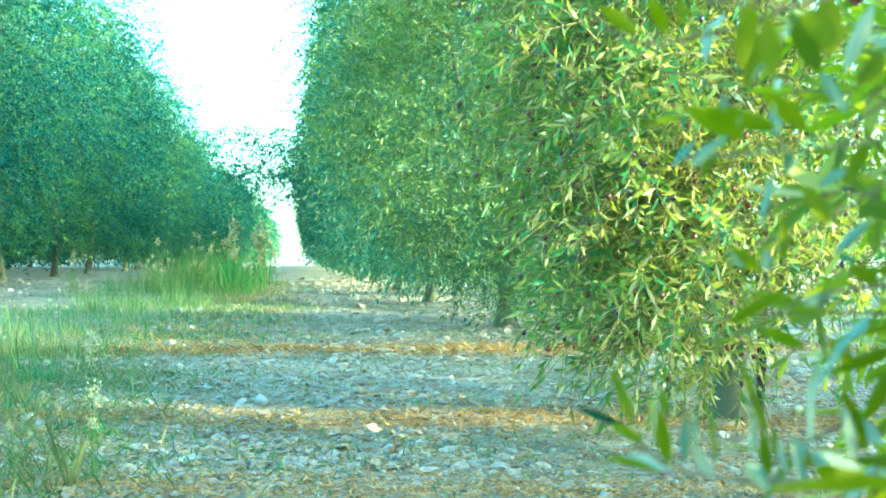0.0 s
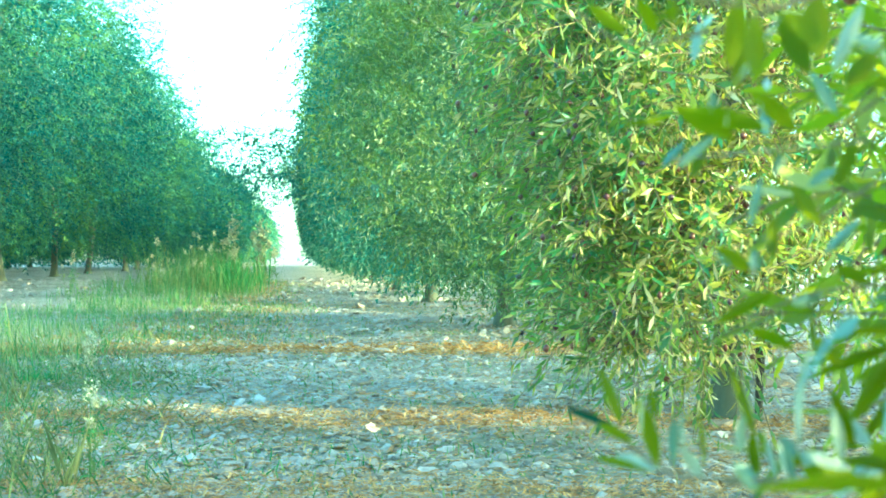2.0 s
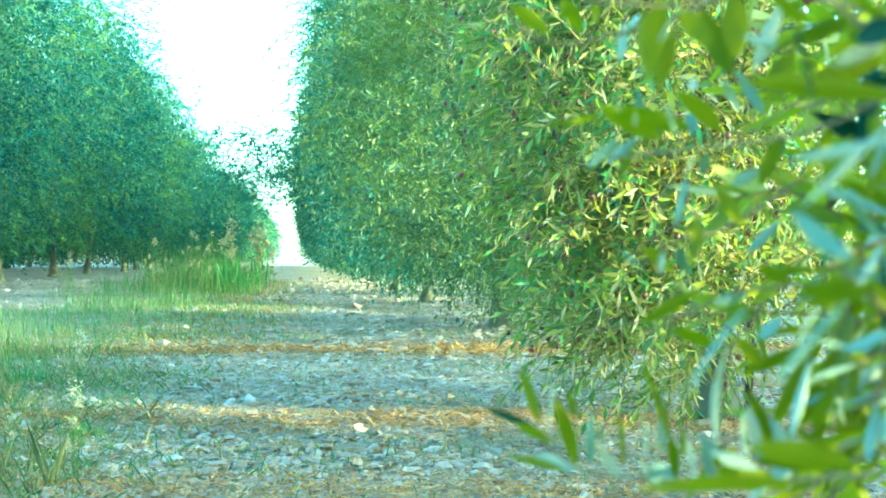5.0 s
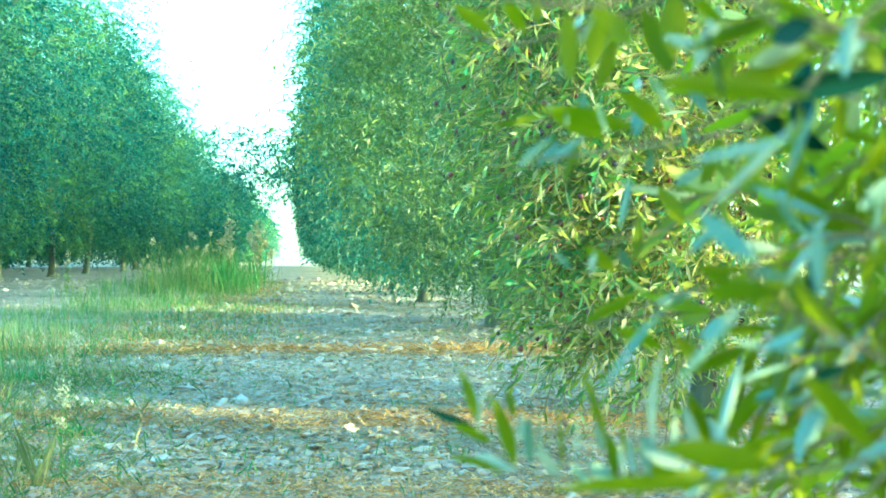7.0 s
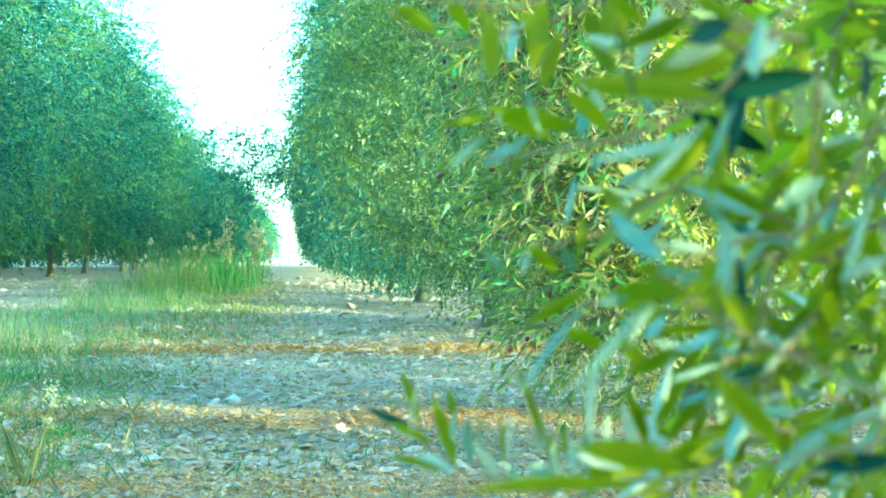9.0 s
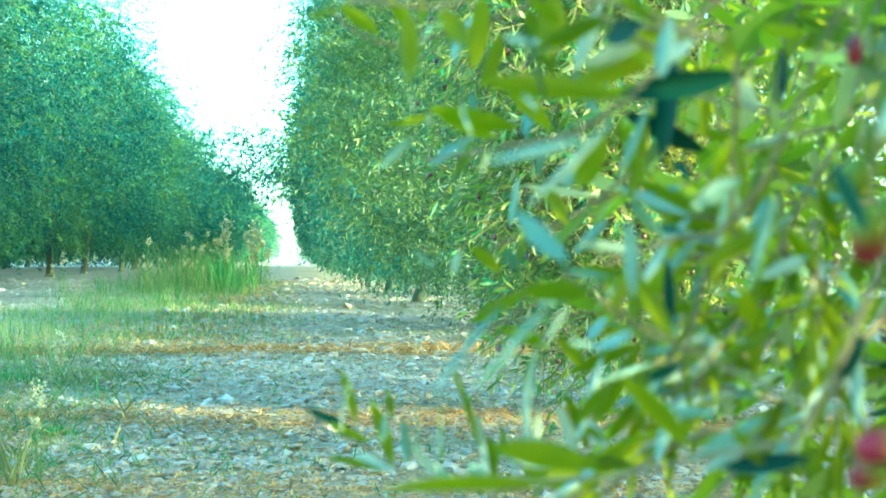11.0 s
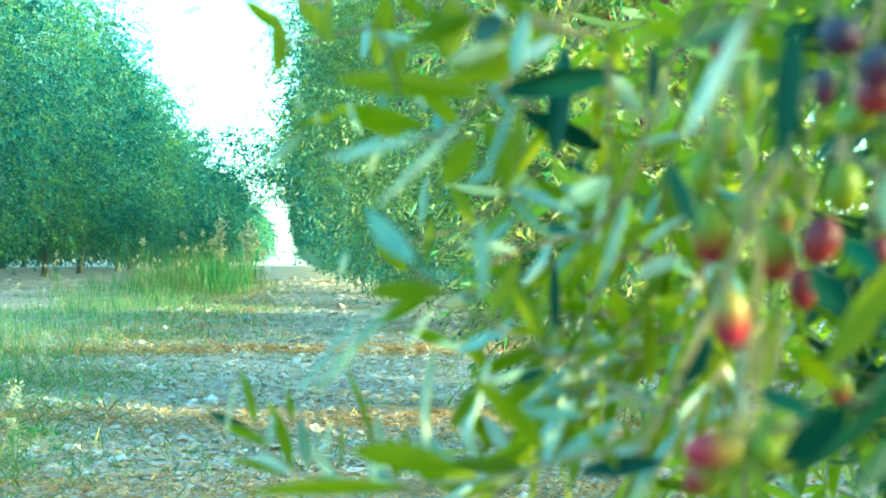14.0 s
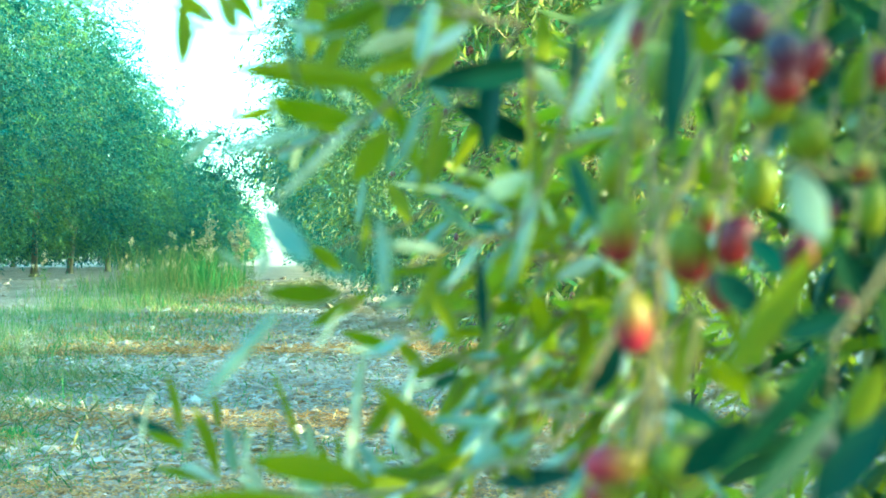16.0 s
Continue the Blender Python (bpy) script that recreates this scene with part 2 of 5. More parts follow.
def tubes(P, R, sides=3):
    """Joined tapering stems through points P (n, k, 3) of radii R (n, k)."""
    n, k, _ = P.shape
    T = unit(np.gradient(P, axis=1))
    ref = np.where(np.abs(T[..., 2:3]) > 0.9, np.array([1.0, 0, 0]), np.array([0, 0, 1.0]))
    A = unit(np.cross(T, ref))
    B = np.cross(T, A)
    an = np.arange(sides) * 2 * np.pi / sides
    V = P[:, :, None] + (A[:, :, None] * np.cos(an)[:, None] + B[:, :, None] * np.sin(an)[:, None]) * R[:, :, None, None]
    idx = np.arange(n * k * sides).reshape(n, k, sides)
    q = np.stack([idx[:, :-1], np.roll(idx, -1, 2)[:, :-1], np.roll(idx, -1, 2)[:, 1:], idx[:, 1:]], -1).reshape(-1, 4)
    return V.reshape(-1, 3), [q]


def shoots(rng, start, way, length, pairs, leaf_len, leaf_w, droop=0.35, spread=0.9, steps=3):
    """Leafy shoots: returns stems (n, steps, 3) and leaves' base, direction, up side, length and half width."""
    n = len(start)
    way = unit(way)
    t = np.linspace(0, 1, steps)
    droop = np.broadcast_to(droop, (n,))
    stem = start[:, None] + way[:, None] * (t[None] * length[:, None])[..., None]
    stem[..., 2] -= droop[:, None] * t[None] ** 2 * length[:, None]
    s = (np.arange(pairs) + 0.6) / pairs
    s = np.clip(s[None] + rng.uniform(-0.03, 0.03, (n, pairs)), 0.05, 1)
    base = start[:, None] + way[:, None] * (s * length[:, None])[..., None]
    base[..., 2] -= droop[:, None] * s ** 2 * length[:, None]
    tan = way[:, None] + np.array([0, 0, -1.0]) * (2 * droop[:, None] * s)[..., None]
    tan = unit(tan)
    ref = np.tile(np.array([0.31, 0.17, 0.94]), (n, pairs, 1))
    A = unit(np.cross(tan, ref))
    B = np.cross(tan, A)
    ang = rng.uniform(0, 6.28, (n, 1)) + np.arange(pairs)[None] * 1.57 + rng.uniform(-0.4, 0.4, (n, pairs))
    out = []
    for sign in (1, -1):
        rad = (A * np.cos(ang)[..., None] + B * np.sin(ang)[..., None]) * sign
        sp = spread * rng.uniform(0.6, 1.25, (n, pairs)) * (1.05 - 0.55 * s)
        d = unit(tan * np.cos(sp)[..., None] + rad * np.sin(sp)[..., None] + rng.normal(0, 0.10, (n, pairs, 3)))
        u = unit(tan * np.sin(sp)[..., None] - rad * np.cos(sp)[..., None] + rng.normal(0, 0.25, (n, pairs, 3)))
        out.append((base.reshape(-1, 3), d.reshape(-1, 3), u.reshape(-1, 3)))
    P, D, N = (np.concatenate([o[i] for o in out]) for i in range(3))
    m = len(P)
    return stem, P, D, N, leaf_len * rng.uniform(0.65, 1.2, m), leaf_w * rng.uniform(0.75, 1.25, m)


def limb_points(rng, a, b, k=7, wob=0.06):
    a, b = np.array(a, float), np.array(b, float)
    t = np.linspace(0, 1, k)[:, None]
    p = a + (b - a) * t + rng.normal(0, wob, (k, 3)) * np.sin(np.pi * t)
    p[:, 2] += 0.25 * np.linalg.norm(b - a) * np.sin(np.pi * t[:, 0]) * 0.3
    return p


def trunk_mesh(rng, height, r0, sides=14, lean=(0, 0)):
    """A flared, twisted trunk."""
    k = 16
    V, F = [], []
    for i in range(k):
        z = height * i / (k - 1)
        f = r0 * (0.72 + 0.65 * math.exp(-z / 0.10) - 0.12 * z / height)
        for j in range(sides):
            a = 2 * math.pi * j / sides
            lob = 1 + 0.10 * math.sin(3 * a + 2.2 * z) + 0.07 * math.sin(5 * a - 3 * z + 1) + 0.05 * rng.normal()
            V.append((lean[0] * z + f * lob * math.cos(a), lean[1] * z + f * lob * math.sin(a), z - 0.03))
    for i in range(k - 1):
        for j in range(sides):
            F.append((i * sides + j, i * sides + (j + 1) % sides, (i + 1) * sides + (j + 1) % sides, (i + 1) * sides + j))
    F.append(tuple(range((k - 1) * sides, k * sides)))
    return mesh_of("trunk", V, F, [BARK])


def olive_ellipsoids(P, L, W):
    """Small joined fruits hanging from points P."""
    rings, seg = 4, 6
    base = [(0, 0, 0)]
    for i in range(1, rings):
        z = -i / rings
        r = math.sin(math.pi * i / rings) ** 0.8
        base += [(r * math.cos(a * 2 * math.pi / seg), r * math.sin(a * 2 * math.pi / seg), z) for a in range(seg)]
    base.append((0, 0, -1))
    base = np.array(base)
    V = P[:, None] + base[None] * np.stack([W, W, L], -1)[:, None]
    off = np.arange(len(P))[:, None] * len(base)
    tri, quad = [], []
    for a in range(seg):
        b = (a + 1) % seg
        tri += [(0, 1 + a, 1 + b), (len(base) - 1, 1 + (rings - 2) * seg + b, 1 + (rings - 2) * seg + a)]
        for i in range(rings - 2):
            quad.append((1 + i * seg + a, 1 + (i + 1) * seg + a, 1 + (i + 1) * seg + b, 1 + i * seg + b))
    fs = [off + np.array(f)[None] for f in tri + quad]
    return V.reshape(-1, 3), fs


def crown_shoots(rng, n_clumps, per, centre, radii, z_min, sag=0.25, spread=0.34, inner=0.45, keep=None):
    """Starts and directions of shoots in clumps over a rounded crown, ragged and with gaps."""
    c, r = np.array(centre), np.array(radii)
    d = unit(rng.normal(0, 1, (n_clumps * 3, 3)))
    cl = c + d * r * rng.uniform(inner, 1.0, (len(d), 1)) ** 0.6
    ok = cl[:, 2] > z_min
    if keep is not None:
        ok &= keep(cl)
    cl, d = cl[ok][:n_clumps], d[ok][:n_clumps]
    m = len(cl)
    start = np.repeat(cl, per, 0) + rng.normal(0, 1, (m * per, 3)) * spread
    way = np.repeat(d, per, 0) * 0.8 + rng.normal(0, 0.55, (m * per, 3)) + np.array([0, 0, 0.15])
    ok = start[:, 2] > z_min * 0.8
    if keep is not None:
        ok &= keep(start)
    return start[ok], way[ok], cl


def olive_tree(seed, m, label, group, radii, top, z_min, trunk_h, r0, clumps, per, pairs, shape, mat, leaf_len, leaf_w,
               stems=False, fruit=0, keep=None, shoot_len=(0.22, 0.5), spread=0.34, skirt=None, spur=None, inner=0.45, fan=0.9):
    rng = np.random.default_rng(seed)
    tree = thing("olive_tree", m, label, "tree", group)
    part_mesh("trunk", trunk_mesh(rng, trunk_h, r0, lean=tuple(rng.normal(0, 0.06, 2))), tree, "grey-brown bark")
    cz = top - radii[2]
    st, way, cl = crown_shoots(rng, clumps, per, (0, 0, cz), radii, z_min, spread=spread, inner=inner, keep=keep)
    for i in range(6):
        a = i * 1.05 + rng.uniform(0, 0.5)
        e = (0.62 * radii[0] * math.cos(a), 0.62 * radii[1] * math.sin(a), trunk_h + (top - trunk_h) * rng.uniform(0.3, 0.75))
        p = limb_points(rng, (0, 0, trunk_h - 0.12), e)
        v, f = tubes(p[None], np.linspace(r0 * 0.5, r0 * 0.12, len(p))[None], 7)
        part_mesh("limb", mesh_of("limb", v, f[0], [BARK]), tree)
    if skirt:
        n, lo, hi = skirt
        q = rng.uniform(lo, hi, (n // 9, 3))
        q = np.repeat(q, 9, 0) + rng.normal(0, 0.09, (n // 9 * 9, 3))
        q = q[keep(q)] if keep else q
        st = np.concatenate([st, q])
        way = np.concatenate([way, unit(q * np.array([1, 1, 0])) * 0.5 + rng.normal(0, 0.85, q.shape) + np.array([-0.1, -0.2, 0.2])])
    if spur:
        q = rng.uniform(spur[1], spur[2], (spur[0], 3))
        if len(spur) > 3:
            q[:, 2] += 0.55 * np.clip(-0.25 - q[:, 0], 0, 1)
            q = q[~cleft(q, spur[3])]
        st, way = np.concatenate([st, q]), np.concatenate([way, rng.normal(0, 0.6, q.shape) + np.array([-0.5, 0, 0])])
    ln = rng.uniform(*shoot_len, len(st))
    stem, P, D, N, L, W = shoots(rng, st, way, ln, pairs, leaf_len, leaf_w, droop=rng.uniform(0.15, 0.7, len(st)), spread=fan)
    up = P[:, 2] + np.minimum(D[:, 2], 0) * L > 0.06
    P, D, N, L, W = P[up], D[up], N[up], L[up], W[up]
    v, f = leaves(P, D, N, L, W, shape, bend=rng.uniform(-0.05, 0.25, len(P)))
    V, F, I = merge([(v, f, 0)])
    part_mesh("crown", mesh_of("crown", V, F, [mat]), tree, "grey-green narrow leaves", "stuff")
    if stems:
        stem = stem[stem[..., 2].min(1) > 0.05]
        v, f = tubes(stem, np.tile(np.linspace(0.0020, 0.0010, stem.shape[1]), (len(stem), 1)))
        part_mesh("twig_growth", mesh_of("twig_growth", v, f[0], [TWIG]), tree, kind="stuff")
    if fruit:
        pick = rng.integers(0, len(P), fruit)
        v, f = olive_ellipsoids(P[pick] + rng.normal(0, 0.01, (fruit, 3)), rng.uniform(0.016, 0.025, fruit), rng.uniform(0.006, 0.010, fruit))
        V, F, I = merge([(v, f, 0)])
        part_mesh("olive_fruit", mesh_of("olive_fruit", V, F, [OLIVE_MIX]), tree, "red, purple and green olives", "stuff")
    return tree


# ---- the grove: rows run ahead and a little to one side ----
ROW = radians(6.73)


def row_place(u, v):
    """Metres across and along the lane to the world's x and y."""
    return u * math.cos(ROW) - v * math.sin(ROW), u * math.sin(ROW) + v * math.cos(ROW)


def lane_noise(x, y):
    return 0.020 * noise.noise((x * 1.3, y * 1.3, 0)) + 0.008 * noise.noise((x * 6, y * 6, 3)) + 0.03 * noise.noise((x * 0.3, y * 0.3, 7))


def ground_sheet():
    xs = [-2500, -600, -150, -60, -30, -16] + [-10 + 0.25 * i for i in range(65)] + [9, 16, 30, 60, 150, 600, 2500]
    ys = [-2500, -600, -150, -40, -12, -4] + [0.12 * i for i in range(90)] + [11 + 0.5 * i for i in range(40)] + [33, 40, 60, 100, 200, 600, 2500]
    V = [(x, y, lane_noise(x, y) if abs(x) < 12 and -4 <= y < 33 else 0.0) for y in ys for x in xs]
    n = len(xs)
    F = [(j * n + i, j * n + i + 1, (j + 1) * n + i + 1, (j + 1) * n + i) for j in range(len(ys) - 1) for i in range(n - 1)]
    ob = new("ground", mesh_of("ground", V, F, [GROUND]))
    return tagged(ob, "stony pale limestone soil of the lane with dry grass", "ground", kind="structure")


ground = ground_sheet()

# nearer trees of the row beside the camera
def at_row(u, v, turn=0.0, z=0.0):
    x, y = row_place(u, v)
    return pose(x, y, z, 0, 0, turn)


def cleft(p, gap):
    """A gap in the low skirt, along the way in which the evening sun crosses the row."""
    if gap is None:
        return np.zeros(len(p), bool)
    return (np.abs(p[:, 1] - gap + 0.404 * (p[:, 0] + 0.95)) < 0.20) & (p[:, 2] < 0.45 + 0.26 * (p[:, 0] + 1.2))


def open_side(edge, low, slope, open_from=9.0, rise=0.0, gap=None, thin=False, tuck=0.6):
    """Keeps a crown off the lane: its skirt rises towards the lane and bulges out higher up."""
    def keep(p):
        bulge = np.clip((p[:, 2] - low) * 1.1, 0, 1)
        floor = low + slope * np.clip(-(p[:, 0] / abs(edge)) - 0.4, 0, 0.6) + rise * np.clip((p[:, 0] + 0.1) / 0.8, 0, 1)
        sparse = (p[:, 0] > -0.22) & (p[:, 0] < 0.30) & (p[:, 1] < -0.5) & (p[:, 2] < 1.5) & (np.sin(p[:, 0] * 91.7 + p[:, 1] * 47.3 + p[:, 2] * 13.1) < 0.35) if thin else np.zeros(len(p), bool)
        return ~sparse & (p[:, 0] > edge * (tuck + (1 - tuck) * bulge)) & (p[:, 2] > floor) & ((p[:, 0] < open_from) | (p[:, 2] > 1.7)) & ~cleft(p, gap)
    return keep


second = olive_tree(11, pose(0.95, 4.0, 0), "olive tree with fruit, branches hanging almost to the ground", "olive trees of the row beside the slider",
                    (1.5, 1.7, 2.7), 5.0, 0.45, 0.95, 0.062, 130, 15, 8, LEAF_MEDIUM, LEAF_MID, 0.050, 0.0052, stems=True, fruit=2400,
                    keep=open_side(-0.74, 0.26, 0.5, 0.62, 0.35, -0.13, True), shoot_len=(0.14, 0.30), skirt=(4600, (-0.82, -1.05, 0.22), (0.38, 0.7, 1.6)), spur=(430, (-0.60, -1.0, 0.17), (-0.22, -0.30, 0.80), -0.13), fan=1.1)
third = olive_tree(12, at_row(1.5, 8.8), "olive tree with a dense grey-green crown, its leaves shifted to shade teal", "olive trees of the row beside the slider",
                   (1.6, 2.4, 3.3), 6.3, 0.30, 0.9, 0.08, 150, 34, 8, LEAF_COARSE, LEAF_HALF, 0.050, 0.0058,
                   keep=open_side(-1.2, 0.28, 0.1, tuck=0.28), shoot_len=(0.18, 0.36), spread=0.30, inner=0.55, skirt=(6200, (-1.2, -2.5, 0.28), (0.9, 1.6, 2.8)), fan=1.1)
fourth = olive_tree(13, at_row(1.5, 14.0), "olive tree with a dense grey-green crown, its leaves shifted to shade teal", "olive trees of the row beside the slider",
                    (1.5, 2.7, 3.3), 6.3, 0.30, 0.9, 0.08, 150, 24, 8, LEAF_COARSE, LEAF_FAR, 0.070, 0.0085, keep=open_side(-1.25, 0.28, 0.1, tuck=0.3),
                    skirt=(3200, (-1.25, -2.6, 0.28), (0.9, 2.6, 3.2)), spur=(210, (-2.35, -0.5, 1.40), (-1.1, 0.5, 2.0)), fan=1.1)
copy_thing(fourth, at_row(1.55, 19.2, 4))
fifth = olive_tree(14, at_row(1.5, 24.4), "olive tree with a dense grey-green crown, its leaves shifted to shade teal", "olive trees of the row beside the slider",
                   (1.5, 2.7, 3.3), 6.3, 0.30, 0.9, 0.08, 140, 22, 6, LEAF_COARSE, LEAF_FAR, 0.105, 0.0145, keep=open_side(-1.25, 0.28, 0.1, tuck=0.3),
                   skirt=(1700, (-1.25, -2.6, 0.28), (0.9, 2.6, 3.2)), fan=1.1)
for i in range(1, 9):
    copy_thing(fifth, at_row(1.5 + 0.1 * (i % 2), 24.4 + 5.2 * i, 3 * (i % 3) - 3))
# an unseen tree added behind the camera for shade, and the tree whose branch hangs before it (crown further down)
copy_thing(fifth, at_row(2.6, -6.4, 90))

# the row across the lane
ACROSS = "olive trees of the row across the lane"
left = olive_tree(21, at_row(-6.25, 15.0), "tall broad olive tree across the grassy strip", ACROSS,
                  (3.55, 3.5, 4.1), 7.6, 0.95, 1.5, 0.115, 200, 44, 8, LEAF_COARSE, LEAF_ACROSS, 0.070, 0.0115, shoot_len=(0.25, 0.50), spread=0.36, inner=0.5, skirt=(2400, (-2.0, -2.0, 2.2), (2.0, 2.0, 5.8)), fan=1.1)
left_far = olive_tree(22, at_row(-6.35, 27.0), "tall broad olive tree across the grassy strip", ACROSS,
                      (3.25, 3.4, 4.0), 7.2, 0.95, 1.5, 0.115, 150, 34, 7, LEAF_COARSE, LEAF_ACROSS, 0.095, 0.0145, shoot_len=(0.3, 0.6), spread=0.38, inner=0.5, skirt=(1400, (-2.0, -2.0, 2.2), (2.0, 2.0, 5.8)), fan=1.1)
left_end = olive_tree(23, at_row(-6.6, 51.0), "distant olive tree at the lane's end, haze tint in its leaves", ACROSS,
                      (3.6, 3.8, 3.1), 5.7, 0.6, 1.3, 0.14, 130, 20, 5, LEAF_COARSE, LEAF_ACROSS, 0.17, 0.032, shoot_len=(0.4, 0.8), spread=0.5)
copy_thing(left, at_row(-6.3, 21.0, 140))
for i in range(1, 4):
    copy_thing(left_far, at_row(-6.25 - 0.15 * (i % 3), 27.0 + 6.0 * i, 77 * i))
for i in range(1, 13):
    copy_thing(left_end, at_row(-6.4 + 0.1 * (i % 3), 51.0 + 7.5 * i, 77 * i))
# next row beyond it, seen under the crowns
for i in range(10):
    copy_thing(left_end, at_row(-13.5, 22.0 + 4.6 * i, 131 * i))
# unseen low trees added on the sun's side; their narrow gaps shape the sun streaks
SUN_BLOCKERS = "low olive trees of the row on the sun's side"
for i, (y, half, top) in enumerate(((-11.0, 2.2, 3.3), (-2.11, 0.86, 3.7), (-1.0, 0.40, 2.85), (0.61, 0.50, 2.7), (1.63, 0.75, 3.5), (4.89, 1.88, 3.9), (8.8, 2.0, 3.3), (13.2, 2.1, 3.3))):
    olive_tree(60 + i, pose(10.2, y, 0), "unseen low bushy olive tree added to shade the lane", SUN_BLOCKERS, (1.7, half, top / 2), top, 0.45, 0.8, 0.07,
               int(55 + 45 * half), 10, 5, LEAF_COARSE, LEAF_FAR, 0.15, 0.026, shoot_len=(0.15, 0.35), spread=0.2)

# ---- the near tree: its crown hangs beside the slider, a few branches before the lens ----
NEAR_BASE = Vector((1.55, -0.70, 0.0))


def near_keep(p):
    """The crown leaves the slider and its view down the lane free, and is cut open low down to let the sun in."""
    q = p + np.array([1.55, -0.70, 0.0])
    x, y = q[:, 0], q[:, 1]
    lit = (y > 0.34 - 0.21 * x) & (q[:, 2] < 1.0 + 0.25 * (x - 0.3))
    return np.where(y > 0.9, x > 0.36 * y + 0.22, x > 0.75) & ~lit & (y < 1.7)


# Low skirt, out of view, added to shade the branches before the lens.
near_tree = olive_tree(31, pose(*NEAR_BASE), "olive tree with ripening fruit, leafy branches hanging before the lens", "olive trees of the row beside the slider",
                       (1.5, 2.3, 2.4), 4.4, 0.25, 0.9, 0.075, 110, 9, 9, LEAF_MEDIUM, LEAF_MID, 0.055, 0.0065, stems=True, keep=near_keep,
                       skirt=(620, (-0.75, -0.1, 0.35), (1.0, 1.0, 1.7)))


def leaf_unit(bend, twist, fold, mats):
    """A thick narrow leaf of unit length, with one material for each skin."""
    V, F, I = [], [], []
    prof = [(0, 0.05), (0.05, 0.16), (0.14, 0.5), (0.28, 0.82), (0.45, 1.0), (0.62, 0.96), (0.78, 0.74), (0.9, 0.42), (0.97, 0.17), (1.0, 0.03)]
    for skin in (0, 1):
        for s, w in prof:
            for k in (-1, -0.5, 0, 0.5, 1):
                z = fold * (abs(k) * w) ** 1.5 - bend * s * s + (0.006 if skin == 0 else -0.006) * (1 - abs(k)) + twist * k * w * s
                V.append((k * w, s, z + (0.004 if k == 0 and skin else 0)))
    n = len(prof)
    for skin in (0, 1):
        o = skin * n * 5
        for i in range(n - 1):
            for k in range(4):
                a = (o + i * 5 + k, o + i * 5 + k + 1, o + i * 5 + k + 6, o + i * 5 + k + 5)
                F.append(a if skin == 0 else a[::-1])
                I.append(skin)
    return mesh_of("leaf", V, F, mats, I)


LEAF_SHAPES = ((0.06, 0.03, 0.05), (-0.05, -0.04, 0.06), (0.12, 0.06, 0.04), (0.0, 0.0, 0.08), (0.2, -0.05, 0.05))
# Face 1 is a shaded, -1 a backlit colouring of the same leaf.
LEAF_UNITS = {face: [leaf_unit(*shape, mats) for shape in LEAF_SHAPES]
              for face, mats in ((1, [LEAF_DARK, LEAF_DARK]), (-1, [LEAF_BACKLIT, LEAF_BACKLIT]), (-2, [LEAF_BACKLIT, LEAF_UNDER]), (-3, [LEAF_BACKLIT, LEAF_UNDER]))}
leaf_rng, pale_rng = np.random.default_rng(5), np.random.default_rng(6)


def twig_mesh(points, r0=0.0006, r1=0.0012):
    """A knobbly twig, thinner at its tip, through a few points."""
    p = np.array(points)
    t = np.linspace(0, len(p) - 1, 8 * len(p))
    i = np.minimum(t.astype(int), len(p) - 2)
    f = (t - i)[:, None]
    prev, nxt = p[np.maximum(i - 1, 0)], p[np.minimum(i + 2, len(p) - 1)]
    a, b = p[i], p[i + 1]
    q = 0.5 * (2 * a + (b - prev) * f + (2 * prev - 5 * a + 4 * b - nxt) * f ** 2 + (3 * a - prev - 3 * b + nxt) * f ** 3)
    r = np.linspace(r0, r1, len(q)) * (1 + 0.18 * np.sin(np.arange(len(q)) * 1.9))
    v, fs = tubes(q[None], r[None], 8)
    return mesh_of("twig", v, fs[0], [TWIG])


def near_branch(points):
    ob = part_mesh("branch", twig_mesh(points), near_tree, "slender grey-green branch")
    ob.matrix_basis = Matrix.Translation(-NEAR_BASE)
    return ob


def side_twig(branch, points):
    return part_mesh("twig", twig_mesh(points, 0.0005, 0.0009), branch)


def near_leaf(branch, base, tip, half, face):
    """A leaf from base to tip; face 1 is dark as in shade, -1 green as if backlit, on both skins; -2 turns its pale
    side to the lane, -3 to the sun.
    """
    base, tip = Vector(base), Vector(tip)
    d = tip - base
    length = d.length
    d.normalize()
    out = Vector((-0.15, -1, 0.1)) * (1 if face > 0 else -1)
    out = out + Vector(leaf_rng.normal(0, 0.28, 3))
    if face == -3:
        out = out * 0.3 + Vector((-0.8, 0.5, -0.2))
    if face == -1:
        out = out + Vector((0.35, 0, 0.3))
    x = d.cross(out).normalized()
    z = x.cross(d)
    m = Matrix((x, d, z)).transposed().to_4x4()
    if face == -1 and pale_rng.random() < 0.08:
        face = -2
    ob = part_mesh("leaf", LEAF_UNITS[face][int(leaf_rng.integers(0, 5))], branch)
    ob.matrix_basis = Matrix.Translation(base) @ m @ Matrix.Diagonal((half, length, 0.7 * length, 1))
    return ob


def olive_mesh(mat):
    V, F, rings, seg = [], [], 12, 16
    for i in range(rings + 1):
        a = math.pi * i / rings
        z = math.cos(a)
        r = math.sin(a) ** 0.88 * (1 + 0.05 * z)
        if i == rings:
            z -= 0.04
        for j in range(seg):
            b = 2 * math.pi * j / seg
            V.append((r * math.cos(b), r * math.sin(b), z))
    for i in range(rings):
        for j in range(seg):
            F.append((i * seg + j, (i + 1) * seg + j, (i + 1) * seg + (j + 1) % seg, i * seg + (j + 1) % seg))
    return mesh_of("olive", V, F, [mat])


OLIVE_MESHES = {m.name: olive_mesh(m) for m in (OL_GREEN, OL_TURN, OL_PINK, OL_RED, OL_DARK)}


